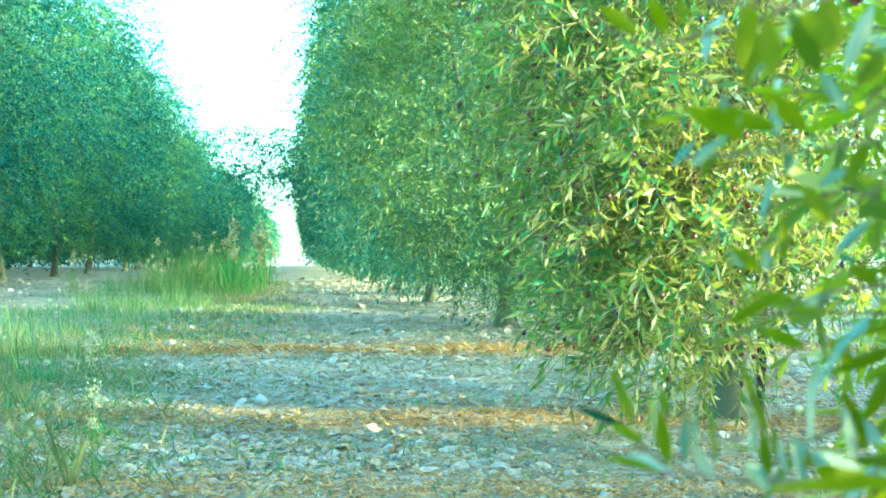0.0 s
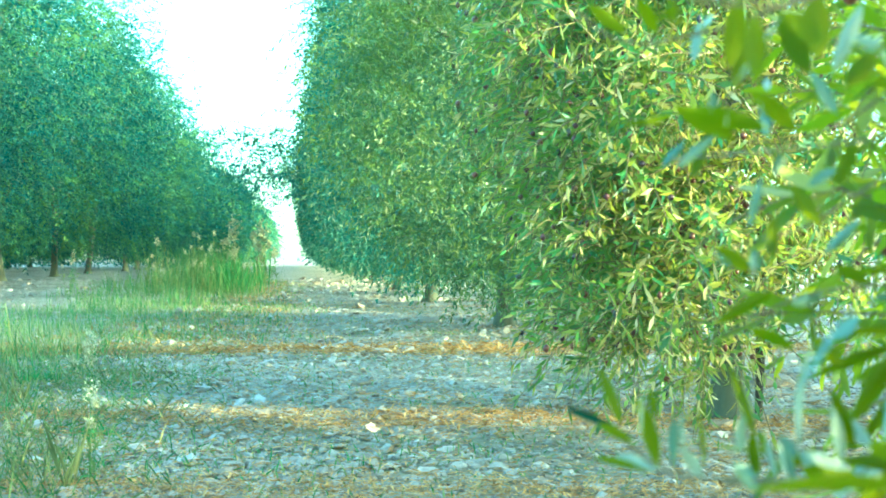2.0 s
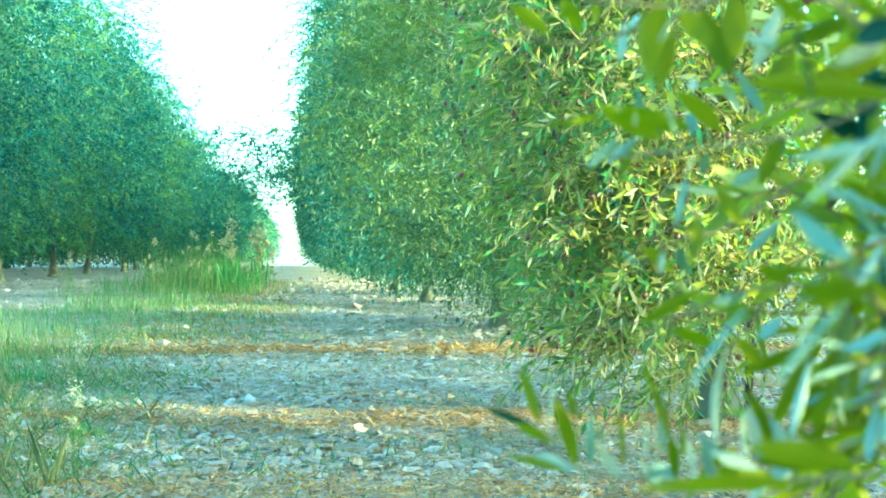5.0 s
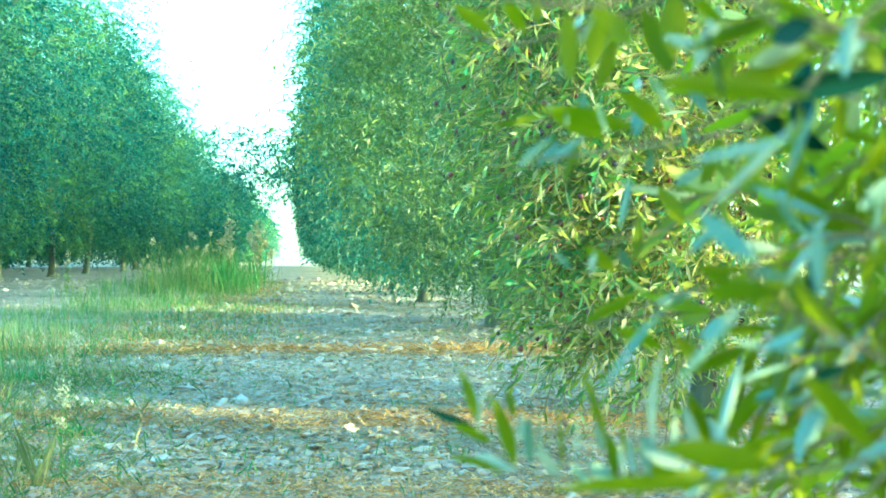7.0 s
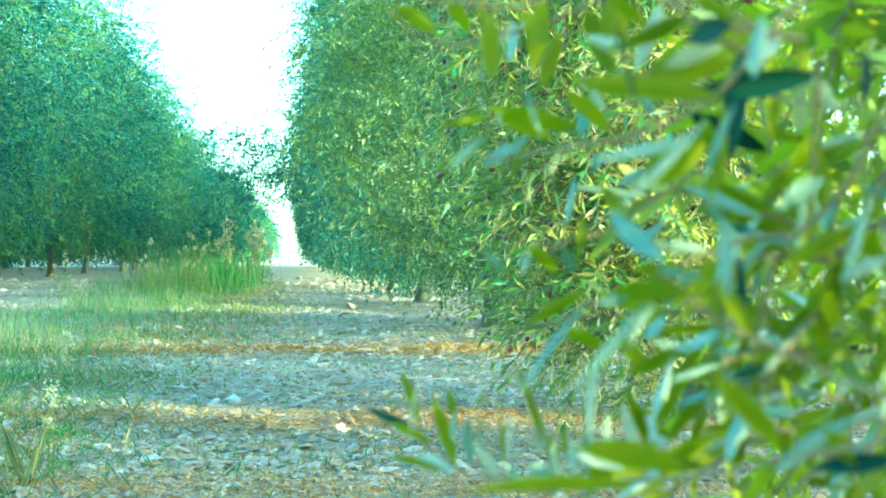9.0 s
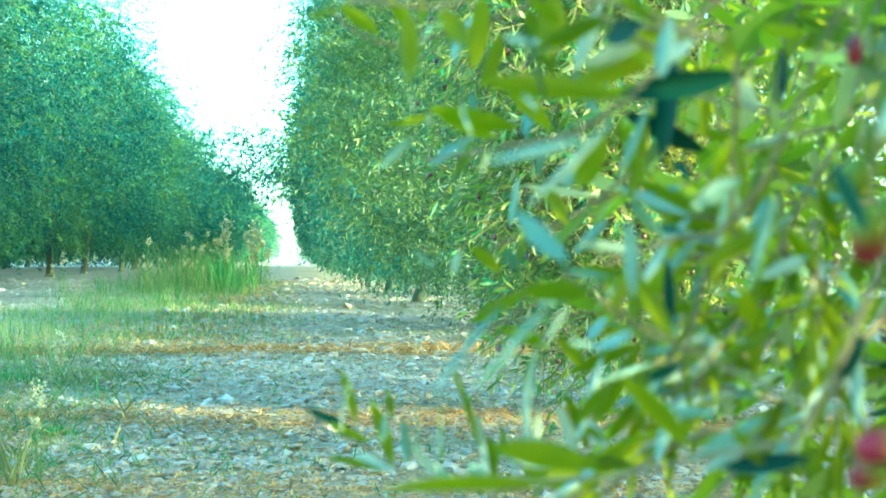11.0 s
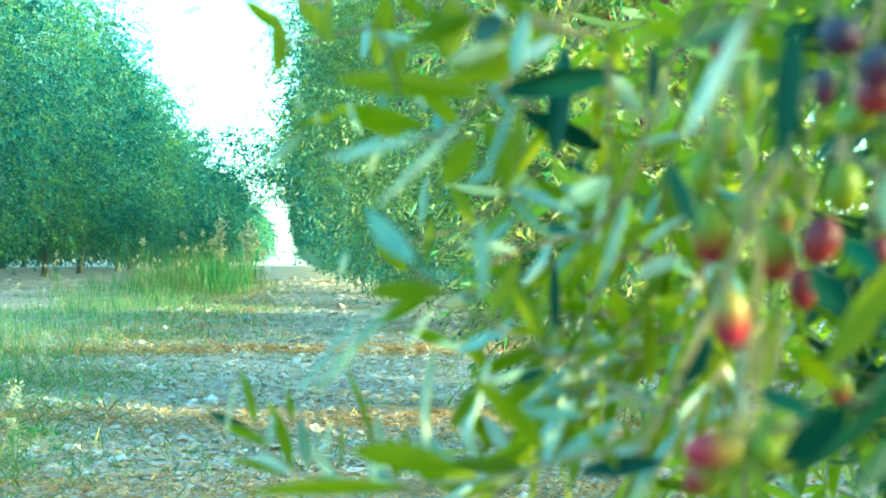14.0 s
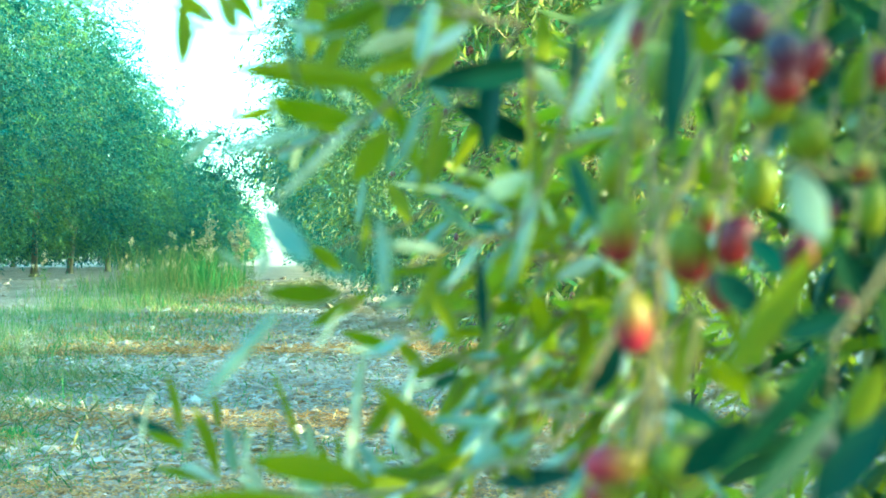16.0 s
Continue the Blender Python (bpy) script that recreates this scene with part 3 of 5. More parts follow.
def near_olive(branch, at, half, half_len, mat, tilt):
    ob = part_mesh("olive", OLIVE_MESHES[mat.name], branch, {"green_olive_skin": "green olive", "turning_olive_skin": "green olive turning red",
                   "pink_olive_skin": "pinkish red olive", "red_olive_skin": "red olive", "purple_olive_skin": "dark purple olive"}[mat.name])
    m = pose(*at, 8, -tilt, 0)
    ob.matrix_basis = m @ Matrix.Diagonal((half, half, half_len, 1))
    top = m @ Vector((0, 0, half_len * 0.97))
    mid = top + Vector((0.003, 0.004, 0.012))
    part_mesh("stalk", twig_mesh([top, mid, mid + Vector((0.004, 0.008, 0.014))], 0.0005, 0.0006), branch)


# upper branch
branch = near_branch([(0.115, 0.586, 0.567), (0.161, 0.446, 0.563), (0.180, 0.400, 0.569), (0.196, 0.395, 0.585), (0.211, 0.395, 0.602), (0.241, 0.385, 0.619)])
side_twig(branch, [(0.163, 0.405, 0.611), (0.179, 0.400, 0.597), (0.196, 0.395, 0.585)])
side_twig(branch, [(0.140, 0.415, 0.613), (0.122, 0.416, 0.606), (0.089, 0.416, 0.608)])
near_leaf(branch, (0.111, 0.416, 0.604), (0.112, 0.414, 0.580), 0.0038, -1)
near_leaf(branch, (0.121, 0.416, 0.603), (0.107, 0.423, 0.581), 0.0009, -2)
near_leaf(branch, (0.122, 0.416, 0.604), (0.132, 0.406, 0.591), 0.0040, -1)
near_leaf(branch, (0.089, 0.416, 0.605), (0.077, 0.416, 0.601), 0.0011, -1)
near_leaf(branch, (0.180, 0.365, 0.568), (0.134, 0.375, 0.574), 0.0038, -1)
near_leaf(branch, (0.160, 0.576, 0.581), (0.117, 0.569, 0.589), 0.0046, -1)
near_leaf(branch, (0.163, 0.326, 0.552), (0.135, 0.328, 0.546), 0.0017, -2)
near_leaf(branch, (0.114, 0.606, 0.588), (0.094, 0.618, 0.587), 0.0016, -1)
near_leaf(branch, (0.130, 0.626, 0.580), (0.117, 0.621, 0.566), 0.0022, -2)
near_leaf(branch, (0.174, 0.356, 0.561), (0.148, 0.361, 0.534), 0.0012, -2)
near_leaf(branch, (0.145, 0.361, 0.534), (0.159, 0.349, 0.518), 0.0037, -2)
near_leaf(branch, (0.178, 0.405, 0.560), (0.167, 0.403, 0.543), 0.0042, -1)
near_leaf(branch, (0.180, 0.395, 0.567), (0.189, 0.403, 0.544), 0.0026, -1)
near_leaf(branch, (0.194, 0.425, 0.574), (0.189, 0.416, 0.537), 0.0024, -1)
near_leaf(branch, (0.191, 0.395, 0.571), (0.180, 0.396, 0.544), 0.0014, -2)
near_leaf(branch, (0.178, 0.405, 0.598), (0.152, 0.415, 0.591), 0.0025, -1)
near_leaf(branch, (0.189, 0.405, 0.590), (0.168, 0.398, 0.583), 0.0035, -1)
near_leaf(branch, (0.180, 0.405, 0.601), (0.158, 0.408, 0.593), 0.0026, -1)
near_leaf(branch, (0.187, 0.385, 0.594), (0.175, 0.397, 0.591), 0.0042, 1)
near_leaf(branch, (0.192, 0.365, 0.593), (0.188, 0.361, 0.573), 0.0025, -2)
near_leaf(branch, (0.147, 0.366, 0.592), (0.155, 0.370, 0.566), 0.0009, 1)
near_leaf(branch, (0.163, 0.425, 0.593), (0.144, 0.414, 0.595), 0.0026, -1)
near_leaf(branch, (0.203, 0.385, 0.589), (0.191, 0.383, 0.580), 0.0023, -2)
near_leaf(branch, (0.202, 0.425, 0.593), (0.168, 0.433, 0.581), 0.0041, -1)
near_leaf(branch, (0.198, 0.425, 0.588), (0.178, 0.416, 0.599), 0.0037, -1)
near_leaf(branch, (0.163, 0.405, 0.597), (0.152, 0.405, 0.607), 0.0025, -1)
# middle branch
branch = near_branch([(0.246, 0.355, 0.602), (0.238, 0.365, 0.585), (0.231, 0.375, 0.563), (0.225, 0.395, 0.541), (0.217, 0.425, 0.526)])
side_twig(branch, [(0.231, 0.375, 0.563), (0.216, 0.485, 0.585), (0.198, 0.525, 0.585)])
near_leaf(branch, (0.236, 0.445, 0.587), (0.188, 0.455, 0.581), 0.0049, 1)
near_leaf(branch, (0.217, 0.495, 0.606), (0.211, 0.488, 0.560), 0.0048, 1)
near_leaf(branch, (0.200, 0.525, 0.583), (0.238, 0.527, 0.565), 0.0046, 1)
near_leaf(branch, (0.225, 0.425, 0.583), (0.236, 0.437, 0.573), 0.0028, -2)
near_leaf(branch, (0.236, 0.405, 0.590), (0.236, 0.400, 0.570), 0.0025, 1)
near_leaf(branch, (0.232, 0.265, 0.572), (0.220, 0.270, 0.546), 0.0019, -2)
near_leaf(branch, (0.238, 0.285, 0.575), (0.219, 0.273, 0.566), 0.0027, 1)
near_leaf(branch, (0.239, 0.255, 0.570), (0.236, 0.253, 0.540), 0.0030, 1)
near_leaf(branch, (0.258, 0.325, 0.562), (0.263, 0.332, 0.551), 0.0018, 1)
near_leaf(branch, (0.224, 0.315, 0.545), (0.230, 0.306, 0.526), 0.0023, 1)
near_leaf(branch, (0.221, 0.355, 0.539), (0.212, 0.355, 0.510), 0.0014, -2)
near_leaf(branch, (0.217, 0.475, 0.530), (0.206, 0.485, 0.532), 0.0021, 1)
near_leaf(branch, (0.223, 0.405, 0.546), (0.204, 0.398, 0.536), 0.0039, -1)
near_leaf(branch, (0.237, 0.405, 0.532), (0.209, 0.408, 0.517), 0.0032, -1)
near_leaf(branch, (0.245, 0.405, 0.520), (0.232, 0.417, 0.513), 0.0025, -2)
near_leaf(branch, (0.209, 0.465, 0.519), (0.210, 0.461, 0.492), 0.0022, 1)
near_leaf(branch, (0.227, 0.485, 0.604), (0.229, 0.490, 0.566), 0.0030, -1)
near_leaf(branch, (0.232, 0.465, 0.609), (0.231, 0.453, 0.585), 0.0033, -1)
near_leaf(branch, (0.255, 0.445, 0.601), (0.239, 0.442, 0.604), 0.0027, -1)
near_leaf(branch, (0.216, 0.525, 0.586), (0.200, 0.533, 0.554), 0.0028, -1)
near_leaf(branch, (0.223, 0.525, 0.561), (0.227, 0.515, 0.555), 0.0023, 1)
near_leaf(branch, (0.243, 0.495, 0.545), (0.221, 0.495, 0.529), 0.0044, -1)
near_leaf(branch, (0.260, 0.525, 0.533), (0.219, 0.535, 0.524), 0.0037, -1)
# fruiting branch
branch = near_branch([(0.239, 0.311, 0.569), (0.241, 0.303, 0.546), (0.243, 0.299, 0.524), (0.243, 0.303, 0.506), (0.241, 0.308, 0.488), (0.241, 0.316, 0.473)])
side_twig(branch, [(0.277, 0.298, 0.585), (0.270, 0.323, 0.566), (0.269, 0.340, 0.556), (0.269, 0.357, 0.539)])
side_twig(branch, [(0.288, 0.282, 0.553), (0.282, 0.290, 0.539), (0.270, 0.290, 0.540), (0.270, 0.324, 0.548)])
side_twig(branch, [(0.285, 0.265, 0.524), (0.269, 0.257, 0.505), (0.258, 0.274, 0.488), (0.246, 0.308, 0.476)])
side_twig(branch, [(0.240, 0.311, 0.569), (0.249, 0.307, 0.590)])
near_leaf(branch, (0.272, 0.299, 0.541), (0.282, 0.291, 0.532), 0.0025, 1)
near_leaf(branch, (0.270, 0.290, 0.540), (0.278, 0.293, 0.523), 0.0044, -2)
near_leaf(branch, (0.288, 0.282, 0.575), (0.279, 0.294, 0.558), 0.0011, 1)
near_leaf(branch, (0.272, 0.282, 0.522), (0.254, 0.278, 0.494), 0.0041, -1)
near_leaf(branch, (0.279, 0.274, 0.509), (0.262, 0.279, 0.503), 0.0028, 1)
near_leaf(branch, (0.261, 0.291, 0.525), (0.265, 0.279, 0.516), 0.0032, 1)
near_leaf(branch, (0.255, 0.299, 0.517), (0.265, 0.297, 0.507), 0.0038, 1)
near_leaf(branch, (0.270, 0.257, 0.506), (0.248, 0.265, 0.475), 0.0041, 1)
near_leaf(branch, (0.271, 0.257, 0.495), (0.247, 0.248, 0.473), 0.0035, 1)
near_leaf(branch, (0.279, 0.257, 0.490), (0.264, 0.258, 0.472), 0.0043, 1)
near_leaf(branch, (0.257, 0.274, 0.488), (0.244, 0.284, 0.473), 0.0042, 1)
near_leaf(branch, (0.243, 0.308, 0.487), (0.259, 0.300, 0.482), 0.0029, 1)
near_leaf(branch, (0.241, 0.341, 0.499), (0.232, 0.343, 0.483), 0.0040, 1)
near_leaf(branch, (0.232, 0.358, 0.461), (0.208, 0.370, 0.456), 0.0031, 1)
near_leaf(branch, (0.259, 0.324, 0.494), (0.269, 0.319, 0.487), 0.0036, -1)
near_leaf(branch, (0.259, 0.357, 0.544), (0.278, 0.362, 0.538), 0.0034, -1)
near_leaf(branch, (0.293, 0.356, 0.559), (0.271, 0.345, 0.559), 0.0034, -1)
near_leaf(branch, (0.263, 0.357, 0.504), (0.257, 0.355, 0.482), 0.0037, -1)
near_leaf(branch, (0.285, 0.307, 0.525), (0.293, 0.314, 0.510), 0.0026, 1)
near_leaf(branch, (0.293, 0.299, 0.496), (0.282, 0.289, 0.483), 0.0036, -1)
near_leaf(branch, (0.259, 0.373, 0.587), (0.275, 0.373, 0.579), 0.0039, -1)
near_leaf(branch, (0.274, 0.356, 0.590), (0.281, 0.366, 0.583), 0.0037, 1)
near_leaf(branch, (0.302, 0.323, 0.575), (0.291, 0.316, 0.556), 0.0047, -1)
near_olive(branch, (0.238, 0.328, 0.526), 0.0052, 0.0079, OL_TURN, 0)
near_olive(branch, (0.257, 0.336, 0.521), 0.0058, 0.0078, OL_TURN, 12)
near_olive(branch, (0.237, 0.302, 0.505), 0.0044, 0.0072, OL_PINK, 5)
near_olive(branch, (0.267, 0.327, 0.524), 0.0048, 0.0065, OL_RED, -20)
near_olive(branch, (0.267, 0.344, 0.511), 0.0037, 0.0059, OL_RED, 10)
near_olive(branch, (0.238, 0.336, 0.542), 0.0043, 0.0061, OL_GREEN, 0)
near_olive(branch, (0.245, 0.344, 0.553), 0.0040, 0.0059, OL_GREEN, 0)
near_olive(branch, (0.251, 0.344, 0.567), 0.0030, 0.0074, OL_GREEN, 4)
near_olive(branch, (0.261, 0.293, 0.572), 0.0045, 0.0052, OL_DARK, 60)
near_olive(branch, (0.267, 0.285, 0.564), 0.0042, 0.0046, OL_DARK, 20)
near_olive(branch, (0.269, 0.293, 0.558), 0.0046, 0.0047, OL_RED, 15)
near_olive(branch, (0.281, 0.310, 0.566), 0.0036, 0.0053, OL_RED, -10)
near_olive(branch, (0.271, 0.310, 0.555), 0.0060, 0.0042, OL_GREEN, 40)
near_olive(branch, (0.280, 0.310, 0.548), 0.0053, 0.0061, OL_GREEN, 20)
near_olive(branch, (0.273, 0.327, 0.538), 0.0046, 0.0067, OL_GREEN, 0)
near_olive(branch, (0.233, 0.303, 0.473), 0.0046, 0.0071, OL_PINK, -82)
near_olive(branch, (0.233, 0.311, 0.465), 0.0042, 0.0060, OL_TURN, -70)
near_olive(branch, (0.247, 0.303, 0.472), 0.0049, 0.0062, OL_GREEN, 60)
near_olive(branch, (0.256, 0.328, 0.474), 0.0048, 0.0059, OL_GREEN, 30)
near_olive(branch, (0.263, 0.361, 0.494), 0.0034, 0.0053, OL_TURN, 0)
near_olive(branch, (0.268, 0.327, 0.565), 0.0031, 0.0048, OL_DARK, 5)
near_olive(branch, (0.289, 0.302, 0.541), 0.0031, 0.0041, OL_TURN, 0)
near_olive(branch, (0.292, 0.302, 0.531), 0.0033, 0.0062, OL_GREEN, 0)
near_olive(branch, (0.292, 0.335, 0.533), 0.0038, 0.0049, OL_DARK, 10)
near_olive(branch, (0.294, 0.327, 0.507), 0.0028, 0.0042, OL_RED, 0)
near_olive(branch, (0.251, 0.377, 0.584), 0.0026, 0.0049, OL_RED, 0)
near_olive(branch, (0.289, 0.344, 0.521), 0.0036, 0.0050, OL_RED, 10)
near_olive(branch, (0.291, 0.361, 0.520), 0.0031, 0.0037, OL_RED, 0)
near_olive(branch, (0.283, 0.361, 0.482), 0.0034, 0.0047, OL_TURN, 0)
near_olive(branch, (0.289, 0.327, 0.473), 0.0028, 0.0045, OL_DARK, 0)
near_olive(branch, (0.271, 0.378, 0.532), 0.0036, 0.0059, OL_TURN, 0)
near_olive(branch, (0.297, 0.310, 0.564), 0.0032, 0.0048, OL_RED, 0)
near_olive(branch, (0.256, 0.361, 0.533), 0.0041, 0.0062, OL_GREEN, 0)
# lower branch
branch = near_branch([(0.080, 0.544, 0.443), (0.104, 0.544, 0.425), (0.137, 0.507, 0.427), (0.180, 0.426, 0.443), (0.202, 0.376, 0.458), (0.220, 0.341, 0.469), (0.227, 0.336, 0.479), (0.233, 0.335, 0.492), (0.242, 0.340, 0.508), (0.261, 0.355, 0.544), (0.276, 0.364, 0.573)])
side_twig(branch, [(0.158, 0.356, 0.516), (0.169, 0.361, 0.508), (0.181, 0.371, 0.500), (0.208, 0.371, 0.487), (0.226, 0.338, 0.478)])
near_leaf(branch, (0.174, 0.386, 0.453), (0.139, 0.389, 0.461), 0.0045, -1)
near_leaf(branch, (0.157, 0.386, 0.448), (0.105, 0.399, 0.446), 0.0037, -1)
near_leaf(branch, (0.198, 0.366, 0.462), (0.176, 0.361, 0.486), 0.0041, -1)
near_leaf(branch, (0.168, 0.356, 0.510), (0.146, 0.361, 0.510), 0.0034, -1)
near_leaf(branch, (0.144, 0.406, 0.505), (0.120, 0.395, 0.475), 0.0011,-3)
near_leaf(branch, (0.179, 0.356, 0.508), (0.177, 0.353, 0.531), 0.0021, -2)
near_leaf(branch, (0.165, 0.526, 0.484), (0.156, 0.534, 0.439), 0.0021,-3)
near_leaf(branch, (0.186, 0.476, 0.482), (0.175, 0.467, 0.449), 0.0019, -2)
near_leaf(branch, (0.165, 0.396, 0.505), (0.156, 0.396, 0.490), 0.0010,-3)
near_leaf(branch, (0.184, 0.386, 0.497), (0.173, 0.396, 0.489), 0.0023, -2)
near_leaf(branch, (0.178, 0.406, 0.490), (0.164, 0.399, 0.492), 0.0011,-3)
near_leaf(branch, (0.180, 0.426, 0.476), (0.170, 0.429, 0.460), 0.0026, -1)
near_leaf(branch, (0.085, 0.544, 0.445), (0.077, 0.556, 0.469), 0.0029, -1)
near_leaf(branch, (0.101, 0.544, 0.426), (0.092, 0.539, 0.458), 0.0043, -1)
near_leaf(branch, (0.101, 0.544, 0.447), (0.098, 0.549, 0.461), 0.0019, -1)
near_leaf(branch, (0.108, 0.544, 0.426), (0.106, 0.532, 0.451), 0.0022, -2)
near_leaf(branch, (0.113, 0.544, 0.432), (0.112, 0.541, 0.451), 0.0012,-3)
near_leaf(branch, (0.083, 0.544, 0.444), (0.061, 0.551, 0.452), 0.0022, 1)
near_leaf(branch, (0.091, 0.544, 0.437), (0.072, 0.535, 0.448), 0.0022, -1)
near_leaf(branch, (0.097, 0.544, 0.424), (0.072, 0.544, 0.430), 0.0024, -1)
near_leaf(branch, (0.102, 0.544, 0.425), (0.085, 0.554, 0.430), 0.0029, -2)
near_leaf(branch, (0.121, 0.544, 0.420), (0.110, 0.537, 0.438), 0.0031, -1)
near_leaf(branch, (0.139, 0.517, 0.439), (0.127, 0.519, 0.476), 0.0020, -1)
near_leaf(branch, (0.122, 0.544, 0.425), (0.122, 0.556, 0.451), 0.0014, -1)
near_leaf(branch, (0.152, 0.557, 0.428), (0.150, 0.552, 0.443), 0.0012, -1)
near_leaf(branch, (0.168, 0.556, 0.425), (0.161, 0.561, 0.438), 0.0030, -1)
near_leaf(branch, (0.161, 0.557, 0.423), (0.174, 0.544, 0.435), 0.0025, -1)
near_leaf(branch, (0.181, 0.556, 0.418), (0.170, 0.554, 0.432), 0.0030, -1)
near_leaf(branch, (0.187, 0.476, 0.448), (0.178, 0.483, 0.453), 0.0021, -1)
near_leaf(branch, (0.191, 0.406, 0.479), (0.201, 0.396, 0.485), 0.0023, 1)
near_leaf(branch, (0.215, 0.406, 0.468), (0.191, 0.406, 0.469), 0.0021,-3)
near_leaf(branch, (0.221, 0.366, 0.472), (0.200, 0.376, 0.457), 0.0025, -1)
near_leaf(branch, (0.218, 0.386, 0.489), (0.209, 0.378, 0.495), 0.0017, -1)
near_leaf(branch, (0.228, 0.375, 0.500), (0.209, 0.378, 0.486), 0.0023, -1)
near_leaf(branch, (0.201, 0.406, 0.491), (0.189, 0.418, 0.512), 0.0035, -1)
near_leaf(branch, (0.193, 0.426, 0.515), (0.189, 0.421, 0.495), 0.0026, -1)
near_leaf(branch, (0.223, 0.405, 0.510), (0.228, 0.410, 0.496), 0.0035, -1)
near_leaf(branch, (0.230, 0.346, 0.484), (0.234, 0.333, 0.499), 0.0018, -1)
near_leaf(branch, (0.210, 0.366, 0.469), (0.219, 0.363, 0.458), 0.0022, -1)
near_leaf(branch, (0.174, 0.386, 0.509), (0.184, 0.393, 0.516), 0.0010, -1)
near_leaf(branch, (0.159, 0.366, 0.516), (0.172, 0.356, 0.514), 0.0009, -2)
# outer branch
branch = near_branch([(0.069, 0.584, 0.639), (0.083, 0.584, 0.627), (0.102, 0.584, 0.622), (0.120, 0.579, 0.625), (0.139, 0.569, 0.628), (0.165, 0.559, 0.637), (0.195, 0.539, 0.649)])
side_twig(branch, [(0.152, 0.600, 0.576), (0.170, 0.595, 0.577), (0.188, 0.590, 0.580), (0.211, 0.570, 0.595), (0.230, 0.539, 0.619)])
side_twig(branch, [(0.137, 0.585, 0.516), (0.152, 0.580, 0.527), (0.179, 0.580, 0.535), (0.212, 0.560, 0.560)])
side_twig(branch, [(0.132, 0.551, 0.419), (0.156, 0.546, 0.416), (0.179, 0.541, 0.426), (0.211, 0.531, 0.438)])
side_twig(branch, [(0.140, 0.585, 0.483), (0.166, 0.580, 0.497), (0.189, 0.570, 0.505), (0.223, 0.560, 0.508)])
near_leaf(branch, (0.131, 0.599, 0.636), (0.129, 0.599, 0.616), 0.0028, -2)
near_leaf(branch, (0.139, 0.599, 0.639), (0.134, 0.609, 0.636), 0.0028, -2)
near_leaf(branch, (0.151, 0.579, 0.628), (0.143, 0.572, 0.598), 0.0038, -1)
near_leaf(branch, (0.200, 0.600, 0.590), (0.187, 0.602, 0.612), 0.0031, -2)
near_leaf(branch, (0.164, 0.600, 0.579), (0.168, 0.612, 0.598), 0.0031, -2)
near_leaf(branch, (0.139, 0.600, 0.589), (0.137, 0.595, 0.601), 0.0022, -2)
near_leaf(branch, (0.165, 0.599, 0.602), (0.166, 0.604, 0.609), 0.0019, -2)
near_leaf(branch, (0.139, 0.600, 0.580), (0.119, 0.588, 0.564), 0.0025, -2)
near_leaf(branch, (0.150, 0.600, 0.578), (0.118, 0.597, 0.594), 0.0047, -1)
near_leaf(branch, (0.177, 0.590, 0.581), (0.157, 0.597, 0.602), 0.0066, -1)
near_leaf(branch, (0.119, 0.600, 0.590), (0.102, 0.590, 0.585), 0.0019, -1)
near_leaf(branch, (0.137, 0.610, 0.578), (0.130, 0.610, 0.559), 0.0037, -1)
near_leaf(branch, (0.172, 0.600, 0.572), (0.171, 0.609, 0.562), 0.0022, -2)
near_leaf(branch, (0.156, 0.600, 0.534), (0.161, 0.593, 0.560), 0.0022, -2)
near_leaf(branch, (0.074, 0.579, 0.640), (0.093, 0.582, 0.627), 0.0035, -1)
near_leaf(branch, (0.098, 0.579, 0.644), (0.109, 0.591, 0.628), 0.0035, -1)
near_leaf(branch, (0.112, 0.579, 0.644), (0.115, 0.574, 0.630), 0.0032, -1)
near_leaf(branch, (0.142, 0.559, 0.641), (0.138, 0.564, 0.607), 0.0049, -1)
near_leaf(branch, (0.173, 0.549, 0.641), (0.171, 0.537, 0.606), 0.0061, -1)
near_leaf(branch, (0.162, 0.569, 0.636), (0.176, 0.567, 0.605), 0.0053, -1)
near_leaf(branch, (0.195, 0.549, 0.635), (0.184, 0.557, 0.605), 0.0036, -2)
near_leaf(branch, (0.203, 0.559, 0.615), (0.188, 0.550, 0.597), 0.0052, -1)
near_leaf(branch, (0.136, 0.580, 0.525), (0.151, 0.580, 0.513), 0.0038, -1)
near_leaf(branch, (0.153, 0.580, 0.524), (0.159, 0.590, 0.513), 0.0027, -2)
near_leaf(branch, (0.162, 0.580, 0.541), (0.161, 0.573, 0.516), 0.0032, -1)
near_leaf(branch, (0.164, 0.580, 0.504), (0.136, 0.583, 0.488), 0.0032, -1)
near_leaf(branch, (0.150, 0.580, 0.486), (0.175, 0.592, 0.477), 0.0032, -1)
near_leaf(branch, (0.176, 0.560, 0.483), (0.189, 0.556, 0.469), 0.0036, -1)
near_leaf(branch, (0.201, 0.570, 0.538), (0.185, 0.575, 0.521), 0.0026, -2)
near_leaf(branch, (0.187, 0.580, 0.502), (0.168, 0.568, 0.498), 0.0030, -2)
near_leaf(branch, (0.189, 0.570, 0.516), (0.204, 0.568, 0.508), 0.0034, -1)
near_leaf(branch, (0.200, 0.570, 0.492), (0.192, 0.577, 0.481), 0.0032, -2)
near_leaf(branch, (0.171, 0.580, 0.554), (0.182, 0.570, 0.535), 0.0038, -1)
near_leaf(branch, (0.193, 0.580, 0.562), (0.179, 0.580, 0.554), 0.0027, -2)
near_leaf(branch, (0.199, 0.570, 0.577), (0.193, 0.579, 0.554), 0.0037, -1)
